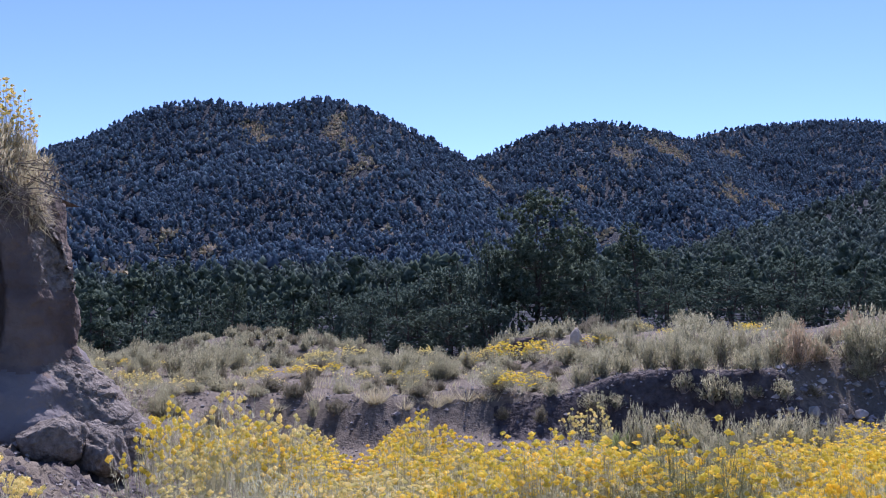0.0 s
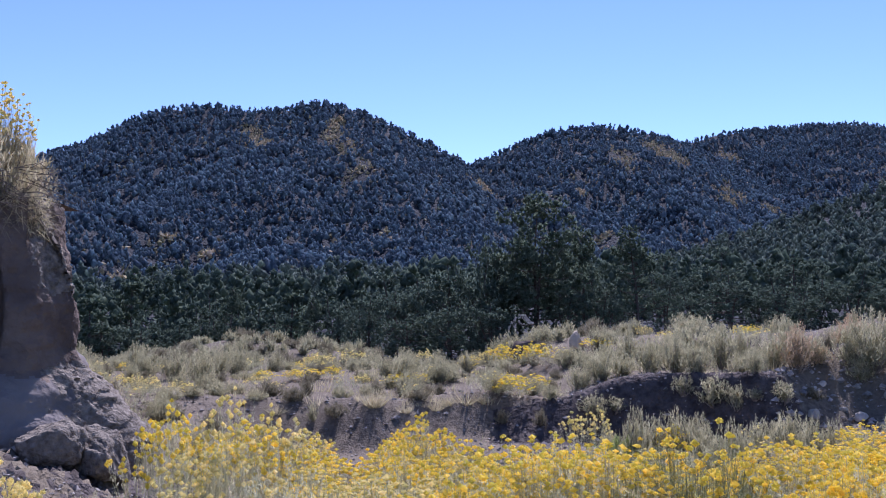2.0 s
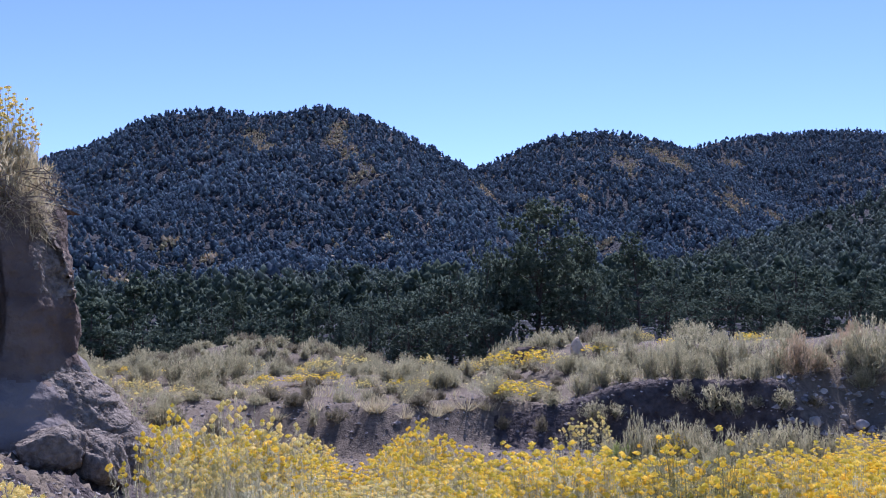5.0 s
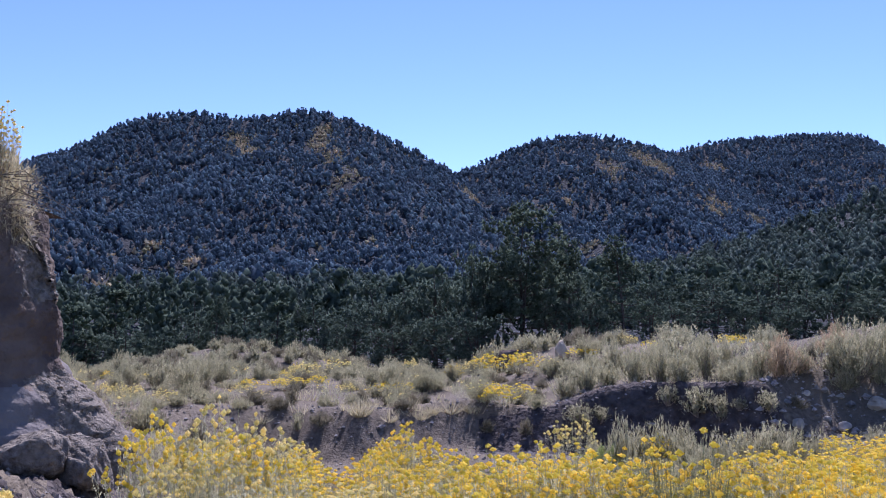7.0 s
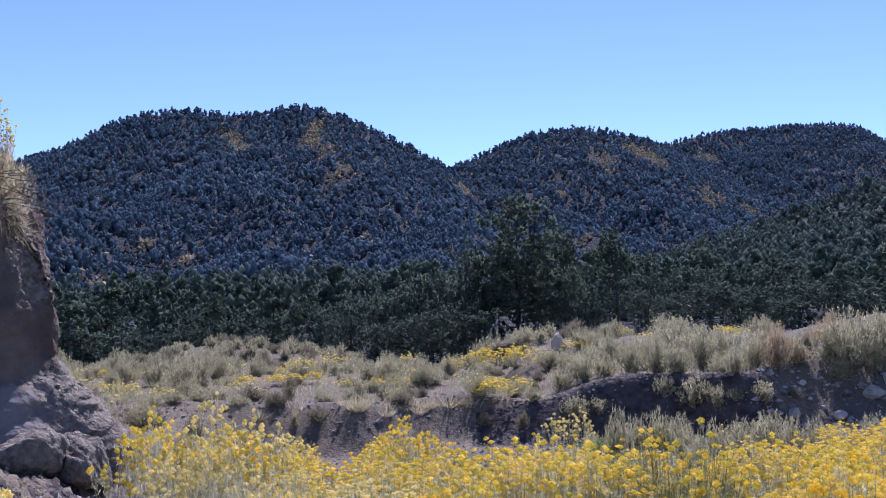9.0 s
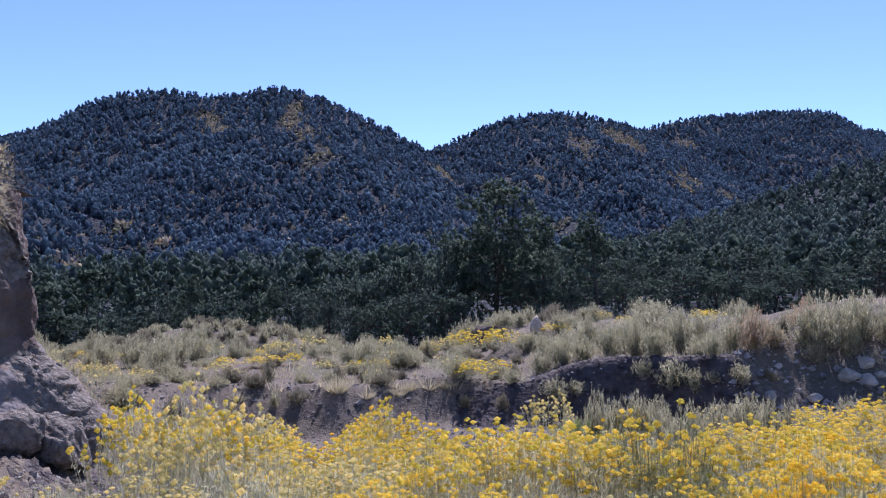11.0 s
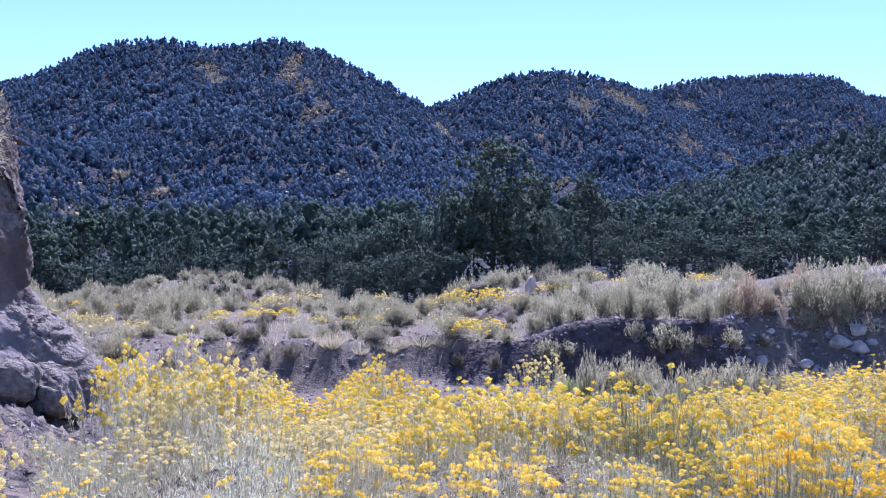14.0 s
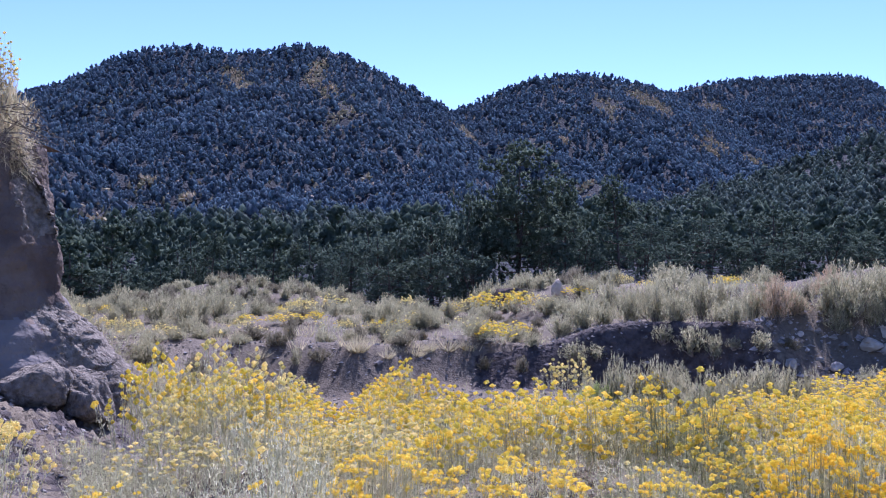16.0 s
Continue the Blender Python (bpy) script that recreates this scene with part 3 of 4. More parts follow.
def conifer(seed, high, wide, limbs, twigs, tufts, needles, material, label, name="pinyon_tree", bare=0.12, shape=(0.75, 1.0, 0.9, 0.6, 0.25), size=1.0, trunks=1):
    """A tapered trunk, forked limbs, and foliage in rounded bunches at the branch ends, with gaps between."""
    r = np.random.default_rng(seed)
    ob = thing(name, label, "tree")
    wood, crown = Soup(seed), Soup(seed + 1)
    bunches, spread = [], []
    for k in range(trunks):
        lean = r.normal(size=2) * (0.025 if trunks == 1 else 0.13) * high
        hk = high * (1 if k == 0 else r.uniform(0.68, 0.92))
        zs = np.linspace(0, 1, 8)
        pts = np.stack([lean[0] * zs + 0.012 * high * np.sin(zs * 5 + seed), lean[1] * zs + 0.009 * high * np.sin(zs * 4 + k), zs * hk * 0.95 - 0.1 * (zs == 0)], 1)
        rad = 0.022 * high * (1 - zs) ** 0.8 + 0.012
        wood.tubes(pts[:-1], pts[1:], rad[:-1], rad[1:])
        m = limbs // trunks
        t = np.sort(bare + (1 - bare) * r.uniform(0, 1, m) ** 0.9)
        reach = np.interp(t, np.linspace(0, 1, len(shape)), shape) * wide * 0.42 * r.uniform(0.6, 1.12, m)
        a = np.arange(m) * 2.4 + r.normal(size=m) * 0.4
        root = np.stack([np.interp(t, zs, pts[:, i]) for i in range(3)], 1)
        end = root + np.stack([np.cos(a) * reach, np.sin(a) * reach, r.uniform(-0.05, 0.55, m) * reach], 1)
        end[:, 2] = np.minimum(end[:, 2], high)
        elbow = root * 0.5 + end * 0.5 - np.array([0, 0, 1]) * (reach * 0.08)[:, None]
        lr = 0.006 * high * (1.1 - t) + 0.008
        wood.tubes(root, elbow, lr, lr * 0.7)
        wood.tubes(elbow, end, lr * 0.7, lr * 0.3)
        u = r.uniform(0.45, 1.0, (m, twigs))
        u[:, 0] = 1.0
        fork = np.where(u[..., None] < 0.5, root[:, None] + (elbow - root)[:, None] * (2 * u)[..., None], elbow[:, None] + (end - elbow)[:, None] * (2 * u - 1)[..., None])
        leafy = fork + unit(r.normal(size=fork.shape) + (0, 0, 0.35)) * (r.uniform(0.05, 0.13, (m, twigs)) * wide)[..., None]
        leafy[:, 0] = end
        wood.tubes(fork.reshape(-1, 3), leafy.reshape(-1, 3), np.full(m * twigs, 0.004 * high * 0.6), np.full(m * twigs, 0.003))
        bunches.append(leafy.reshape(-1, 3))
        spread.append(r.uniform(0.050, 0.095, m * twigs) * wide)
    c, big = np.concatenate(bunches), np.concatenate(spread)
    d = unit(r.normal(size=(len(c), tufts, 3)) + (0, 0, 0.25))
    c = (c[:, None] + d * (big[:, None, None] * r.uniform(0.35, 1.0, (len(c), tufts, 1))) * (1.15, 1.15, 0.8)).reshape(-1, 3)
    out = d.reshape(-1, 3)
    tuft = r.uniform(0.07, 0.12, len(c)) * size
    crown.shards(c, np.stack([tuft, tuft, tuft * 0.8], 1) * 0.62, 0.25)
    n = len(c) * needles
    way = unit(out[:, None] * 0.8 + r.normal(size=(len(c), needles, 3)) * 0.8 + (0, 0, 0.3))
    b = c[:, None] + way * tuft[:, None, None] * 0.25
    crown.blades(b.reshape(-1, 3), way.reshape(-1, 3), (tuft[:, None] * r.uniform(0.7, 1.3, (len(c), needles))).ravel(), r.uniform(0.020, 0.034, n) * size)
    part("trunk", wood.mesh("trunk"), BARK, ob, "dark rough trunk and limbs")
    part("crown", crown.mesh("crown"), material, ob)
    return ob


used = set()


def put(proto, x, y, turn=0.0, scale=1.0, tall=1.0, sink=0.03):
    """The prototype itself at its first place, then copies."""
    m = pose(x, y, spot(x, y, sink), 0, 0, turn) @ Matrix.Diagonal((scale, scale, scale * tall, 1))
    if proto.name not in used:
        used.add(proto.name)
        proto.matrix_basis = m
        return proto
    proto_scale = Matrix.Diagonal((*proto.scale, 1)).inverted()
    return copy_thing(proto, m @ proto_scale)

# ---- boulders, stones and gravel ----
boulder("boulder", (-3.62, 9.3, spot(-3.62, 9.3) + 0.17), (0.33, 0.32, 0.27), 4, CRUST, "crusted grey lump of fallen bank earth with a sunlit top", turn=10, cuts=2, fine=5)
boulder("boulder", (-3.22, 9.55, spot(-3.22, 9.55) + 0.18), (0.27, 0.36, 0.36), 9, CRUST, "dark angular block of fallen bank earth", turn=35, cuts=8, fine=5)
boulder("boulder", (-4.5, 8.95, spot(-4.5, 8.95) + 0.05), (0.5, 0.35, 0.2), 13, CRUST, "broad crusted slab of fallen bank earth", turn=-20)
boulder("standing_stone", (2.62, 19.7, spot(2.62, 19.7) + 0.13), (0.17, 0.16, 0.22), 17, BEIGE, "pale upright rounded stone on the terrace", category="stone", taper=0.45)
boulder("boulder", (1.95, 22.2, spot(1.95, 22.2) + 0.05), (0.6, 0.5, 0.24), 23, CLAY, "low dark flat-topped boulder among shrubs")
boulder("boulder", (3.35, 21.3, spot(3.35, 21.3) + 0.02), (0.3, 0.3, 0.10), 29, CLAY, "low reddish boulder among shrubs")

# stones washed out of the bank: across, ahead, size
STONES = [(6.55, 14.55, 0.24), (6.85, 14.7, 0.20), (6.75, 14.4, 0.22), (6.95, 14.45, 0.12), (7.85, 14.5, 0.25), (8.05, 14.85, 0.19), (8.3, 14.8, 0.17), (7.65, 14.5, 0.15),
          (5.75, 14.0, 0.14), (5.9, 14.3, 0.17), (7.5, 14.3, 0.16), (5.75, 14.5, 0.09), (5.2, 14.2, 0.17), (3.95, 13.6, 0.17), (3.3, 11.2, 0.14), (5.4, 14.7, 0.08),
          (5.6, 14.9, 0.10), (6.1, 14.9, 0.09), (6.2, 15.2, 0.11), (7.2, 14.8, 0.10), (8.6, 15.0, 0.14), (6.3, 14.0, 0.10)]
for k, (sx, sy, sr) in enumerate(STONES):
    sr *= 0.8
    boulder("stone", (sx, sy, spot(sx, sy) + sr * 0.45), (sr, sr * 0.8, sr * 0.65), 40 + k, STONE, "pale angular stone washed out of the gravel bank",
            category="stone", turn=k * 50, cuts=9, fine=3, group="stones below the bank")


def gravel():
    r = np.random.default_rng(31)
    n = 3600
    x = r.uniform(-5, 9, n)
    y = bank_edge(x) + r.uniform(-1.6, 1.6, n)
    size = r.uniform(0.008, 0.03, n) * np.where(r.uniform(0, 1, n) < 0.08, 2.2, 1.0)
    # rubble on the steep slope, and chips below the cut bank
    x[:1200], x[1200:1750] = r.uniform(4.6, 10.5, 1200), r.uniform(-4.6, -2.5, 550)
    y[:1200], y[1200:1750] = bank_edge(x[:1200]) + r.uniform(-0.5, 3.0, 1200), r.uniform(6.6, 9.4, 550)
    size[:1200] = 0.015 + 0.075 * r.uniform(0, 1, 1200) ** 3
    s = Soup(32)
    s.shards(np.stack([x, y, ground(x, y) + size * 0.2], 1), np.stack([size, size * r.uniform(0.6, 1, n), size * 0.65], 1), 0.2)
    tagged(part("gravel", s.mesh("gravel"), PEBBLE), label="loose grey gravel and small stones on the wash bank", category="gravel", kind="stuff")


gravel()

# ---- trees near the wash ----
BIG = conifer(1, 4.6, 4.3, 60, 4, 9, 7, NEEDLE, "large dark green pinyon pine with a broad ragged crown", shape=(0.8, 1.0, 1.0, 0.9, 0.55), trunks=2, size=1.3)
ROUND = conifer(2, 3.0, 3.1, 45, 3, 5, 5, JUNIPER, "dense dark green juniper branching from the ground", name="juniper_tree", bare=0.03, shape=(0.9, 1.0, 0.95, 0.8, 0.5), trunks=3, size=1.2)
AIRY = conifer(3, 4.0, 2.9, 46, 3, 6, 6, NEEDLE, "slim open pinyon pine with its trunk showing", bare=0.08, shape=(0.95, 1.0, 0.85, 0.6, 0.25), size=1.0)
BUSHY = conifer(5, 3.2, 3.6, 45, 3, 5, 5, JUNIPER, "spreading green juniper with a bushy crown", name="juniper_tree", bare=0.08, shape=(0.7, 1.0, 1.0, 0.85, 0.5), trunks=3, size=1.2)
for proto in (BIG, ROUND, AIRY, BUSHY):
    tagged(proto, group="pinyons and junipers beside the wash")
# tree, bearing (across over ahead), ahead, size, tall
TREES = [
    (BIG, 0.092, 36.5, 0.85, 1.25), (ROUND, 0.053, 37.0, 0.64, 2.31), (AIRY, 0.141, 37.5, 0.73, 1.40), (ROUND, 0.009, 37.0, 0.77, 1.60), (ROUND, -0.020, 36.0, 0.69, 1.49),
    (ROUND, -0.046, 36.5, 0.56, 1.58), (ROUND, -0.073, 39.0, 0.53, 1.58), (BUSHY, 0.036, 36.0, 0.53, 2.32), (ROUND, -0.035, 33.5, 0.67, 0.80), (ROUND, 0.009, 33.0, 0.75, 0.87),
    (ROUND, 0.050, 33.5, 0.67, 1.00), (ROUND, -0.083, 41.0, 0.56, 1.04), (ROUND, -0.104, 48.0, 0.54, 1.49), (AIRY, -0.126, 52.0, 0.61, 1.23), (AIRY, 0.195, 40.0, 0.87, 1.22),
    (BUSHY, 0.157, 38.5, 0.60, 1.35), (BUSHY, 0.171, 41.0, 0.54, 1.09), (BUSHY, 0.222, 43.0, 0.57, 1.28), (BUSHY, 0.122, 36.0, 0.62, 1.10), (BUSHY, 0.285, 44.0, 1.03, 0.79),
    (BUSHY, 0.247, 47.0, 0.66, 1.04), (BUSHY, 0.336, 48.0, 0.90, 0.92), (ROUND, 0.375, 46.0, 0.84, 0.97), (BUSHY, 0.410, 49.0, 0.84, 1.14), (BUSHY, 0.482, 42.0, 1.18, 0.92),
    (BUSHY, 0.527, 45.0, 1.13, 0.95), (ROUND, 0.316, 45.0, 0.61, 0.97), (ROUND, 0.358, 44.0, 0.68, 0.81), (BUSHY, 0.440, 46.0, 0.65, 1.09), (ROUND, -0.340, 55.0, 1.15, 0.88),
    (ROUND, -0.305, 57.0, 0.78, 1.19), (BUSHY, -0.290, 60.0, 0.62, 1.67), (ROUND, -0.260, 58.0, 0.67, 1.37), (AIRY, -0.211, 60.0, 0.77, 1.56), (BUSHY, -0.236, 60.0, 0.62, 1.73),
    (ROUND, -0.188, 60.0, 0.70, 1.61), (BUSHY, -0.167, 60.0, 0.60, 1.58), (ROUND, -0.148, 56.0, 0.61, 1.70), (ROUND, -0.385, 56.0, 0.91, 1.06), (BUSHY, -0.419, 58.0, 0.82, 1.21),
    (BUSHY, 0.215, 58.0, 1.1, 1.1), (ROUND, 0.02, 48.0, 1.2, 1.1), (BUSHY, 0.13, 50.0, 1.2, 1.1), (BUSHY, -0.05, 55.0, 1.1, 1.0), (BUSHY, 0.27, 62.0, 1.2, 1.2), (ROUND, 0.35, 64.0, 1.3, 1.2),
]
for k, (proto, u, ahead, size, tall) in enumerate(TREES):
    put(proto, u * ahead, ahead, k * 67.0, size, tall, 0.08)


FAR_ROUND = conifer(11, 3.4, 3.0, 26, 3, 3, 3, JUNIPER, "dark green juniper at the foot of the hills", name="juniper_tree", bare=0.03, shape=(0.9, 1.0, 0.9, 0.7, 0.4), trunks=2, size=2.0)
FAR_SLIM = conifer(12, 4.2, 2.6, 26, 3, 3, 3, NEEDLE, "dark green pinyon pine at the foot of the hills", bare=0.05, shape=(0.9, 1.0, 0.8, 0.6, 0.3), size=2.0)
tagged(FAR_ROUND, group="trees at the foot of the hills"), tagged(FAR_SLIM, group="trees at the foot of the hills")
grove = np.random.default_rng(14)
for k in range(50):
    ahead = math.sqrt(grove.uniform(62 ** 2, 140 ** 2))
    u = grove.uniform(-0.46, 0.58)
    if k >= 30:
        ahead, u = grove.uniform(50, 80), grove.uniform(-0.46, -0.05)
    put((FAR_ROUND, FAR_SLIM)[k % 3 == 0], u * ahead, ahead, k * 67.0, grove.uniform(0.8, 1.25), grove.uniform(0.85, 1.15), 0.1)

# ---- forest on the hills ----
CLEARINGS = [(-146, 749, 40, 4), (-136, 732, 60, 5), (-125, 702, 50, 4), (-80, 730, 40, 7), (-79, 758, 40, 6), (-65, 696, 40, 7), (-52, 640, 40, 7), (24, 742, 30, 4), (33, 770, 40, 4),
             (151, 817, 60, 9), (193, 883, 60, 10), (203, 861, 40, 8), (309, 1070, 40, 8), (102, 736, 20, 3), (218, 769, 50, 7), (233, 798, 40, 7), (250, 756, 30, 5),
             (-115, 358, 14, 3), (-100, 425, 16, 3), (-120, 440, 14, 3), (-55, 323, 14, 3), (-28, 508, 14, 3), (-20, 379, 14, 2.5), (98, 589, 30, 5)]


def forest():
    r = np.random.default_rng(77)
    n = 128000
    y = np.sqrt(r.uniform(64 ** 2, 1230 ** 2, n))
    u = r.uniform(-0.56, 0.66, n)
    x = u * y
    z = ground(x, y)
    # drop what lies behind the crests
    seen = np.full(n, -1e9)
    for f in np.linspace(0.1, 0.97, 42):
        seen = np.maximum(seen, np.where(f * y > 60, (ground(x * f, y * f) - 1.6) / (y * f), -1e9))
    keep = (z + 5.5 - 1.6) / y > seen
    open_land = wave(x, y * 0.6, 120, 91) * 0.55 + wave(x, y, 38, 92) * 0.5 + 0.25 * step(0, 120, x) * step(500, 700, y)
    keep &= (r.uniform(-0.35, 1.25, n) > 0.6 * np.clip(open_land, 0, 1.1)) | ((y < 340) & (x > 20))
    for cx, cy, many, spread in CLEARINGS:
        keep &= np.hypot(x - cx, (y - cy) * 0.35) > spread * r.uniform(0.8, 1.7, n)
    keep &= r.uniform(0, 1, n) < np.interp(y, [120, 300, 560, 800], [0.55, 0.85, 0.9, 0.85])
    x, y, z = x[keep], y[keep], z[keep]
    n = len(x)
    high = 2.2 + 3.8 * r.uniform(0, 1, n) ** 1.2
    wide = high * r.uniform(0.55, 0.8, n)
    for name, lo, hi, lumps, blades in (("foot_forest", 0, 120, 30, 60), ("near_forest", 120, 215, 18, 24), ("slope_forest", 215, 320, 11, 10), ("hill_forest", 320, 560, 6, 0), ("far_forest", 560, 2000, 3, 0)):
        k = np.where((y >= lo) & (y < hi))[0]
        m = len(k)
        # clumps set round a rounded cone
        w = (np.arange(lumps) + r.uniform(0, 1, (m, lumps))) / lumps
        a = r.uniform(0, 6.283, (m, lumps))
        q = np.sqrt(np.clip(1 - w ** 1.7, 0, 1)) * r.uniform(0.35, 1.0, (m, lumps))
        c = np.stack([x[k], y[k], z[k] - 0.4], 1)[:, None] + np.stack([np.cos(a) * q * wide[k, None] * 0.36, np.sin(a) * q * wide[k, None] * 0.36, (0.16 + 0.74 * w) * high[k, None]], -1)
        s = Soup(lo + 1)
        rad = (wide[k, None] * r.uniform(0.20, 0.30, (m, lumps)) * (1.1 - 0.45 * w) * (1.7 if lumps < 4 else 1.25 if lumps < 10 else 0.82 if lumps < 16 else 0.66 if lumps < 20 else 0.5))[..., None] * np.array([1, 1, 1.2])
        s.shards(c.reshape(-1, 3), rad.reshape(-1, 3) * r.uniform(0.8, 1.2, (m * lumps, 3)), 0.2)
        d = unit(r.normal(size=(m, blades, 3)) + (0, 0, 0.35))
        j = r.integers(0, lumps, (m, blades))
        cc = np.take_along_axis(c, j[..., None], 1)
        rr = np.take_along_axis(rad[..., 0], j, 1)
        s.blades((cc + d * rr[..., None] * 0.65).reshape(-1, 3), unit(d + (0, 0, 0.5)).reshape(-1, 3), (rr * r.uniform(0.6, 1.1, rr.shape)).ravel(), (rr * (0.5 if lumps < 16 else 0.34)).ravel())
        t = np.stack([x[k], y[k], z[k] - 0.6], 1)
        if lumps > 10:
            s.tubes(t, t + np.stack([0 * x[k], 0 * x[k], high[k] * 0.6], 1), np.full(m, 0.12), np.full(m, 0.05))
        # haze tint in the leaf colour grows from range to range
        tagged(part(name, s.mesh(name, True), JUNIPER if lo == 0 else HALF_HAZED if lo < 300 else HAZED_FOREST), label="blue-green pinyon and juniper woodland covering the hillside, bluer with distance for haze", category="forest", kind="stuff")
    # low yellowing scrub in the clearings
    n = 16000
    y = np.sqrt(r.uniform(180 ** 2, 1100 ** 2, n))
    x = r.uniform(-0.5, 0.62, n) * y
    open_land = wave(x, y * 0.6, 120, 91) * 0.55 + wave(x, y, 38, 92) * 0.5 + 0.25 * step(0, 120, x) * step(500, 700, y)
    keep = open_land + r.normal(size=n) * 0.25 > 0.36
    x, y = x[keep], y[keep]
    # larger thickets: across, ahead, how many, spread
    for cx, cy, many, spread in CLEARINGS:
        x, y = np.append(x, cx + r.normal(size=3 * many) * spread * 0.9), np.append(y, cy + r.normal(size=3 * many) * spread * 2.2)
    off = (y < 345) & (x > 10)
    x, y = x[~off], y[~off]
    size = r.uniform(0.7, 1.5, len(x))
    s = Soup(97)
    s.shards(np.stack([x, y, ground(x, y) + size * 0.5], 1), np.stack([size * 0.8, size * 0.8, size], 1), 0.3)
    tagged(part("hill_scrub", s.mesh("hill_scrub"), OAK), label="low yellowing scrub in clearings on the hills", category="shrubs", kind="stuff")


forest()

# ---- shrubs on the terrace and the bank ----
SAGES = [sagebrush(60 + k, h, w, p, 18, "grey-green sagebrush with upright leafy plumes on the terrace", upright=0.68) for k, (h, w, p) in
         enumerate([(1.0, 1.15, 190), (0.8, 0.95, 140), (0.62, 0.8, 100), (0.92, 0.85, 130)])]
LOW = [sagebrush(70 + k, h, w, p, 13, "low dry grey shrub on the gravel bank", name="dry_shrub", material=DULL, upright=0.4) for k, (h, w, p) in
       enumerate([(0.38, 0.6, 80), (0.5, 0.55, 70)])]
SPINDLY = sagebrush(74, 0.7, 0.55, 46, 18, "thin pale sagebrush with bare lower stems on the shaded bank", upright=0.6, open_shape=0.9)
TAN_BUSH = sagebrush(76, 0.8, 0.85, 120, 18, "tan half-dead bush at the top of the bank", name="dry_brush", material=TAN, upright=0.5)
GREEN = sagebrush(77, 0.6, 0.75, 120, 18, "fresh green shrub among the flowering brush", name="green_shrub", material=FRESH, upright=0.55)
MOUND = [sagebrush(78 + k, h, w, p, 12, "low pale sagebrush on the mound behind the terrace", name="low_sagebrush", material=m, upright=0.4, size=1.3) for k, (h, w, p, m) in
         enumerate([(0.45, 0.8, 60, SAGE), (0.42, 0.8, 55, DULL), (0.5, 0.7, 55, SAGE)])]
YELLOW = [rabbitbrush(80 + k, h, w, 110, False, f, "yellow-flowering rabbitbrush on the terrace", leaf=14, bloom=b, thick=2.4) for k, (h, w, f, b) in
          enumerate([(0.7, 0.9, PALE, 0.7), (0.6, 0.8, GOLD, 0.7), (0.75, 0.8, PALE, 0.3)])]
TUFTS = [grass_tuft(90, 0.45, 0.5, 190, "tuft of pale dry grass on the bank"), grass_tuft(91, 0.5, 0.75, 300, "rounded clump of pale dry grass")]
for proto in SAGES + LOW + YELLOW + TUFTS + MOUND + [SPINDLY, TAN_BUSH]:
    tagged(proto, group="shrubs and grass on the terrace and its bank")
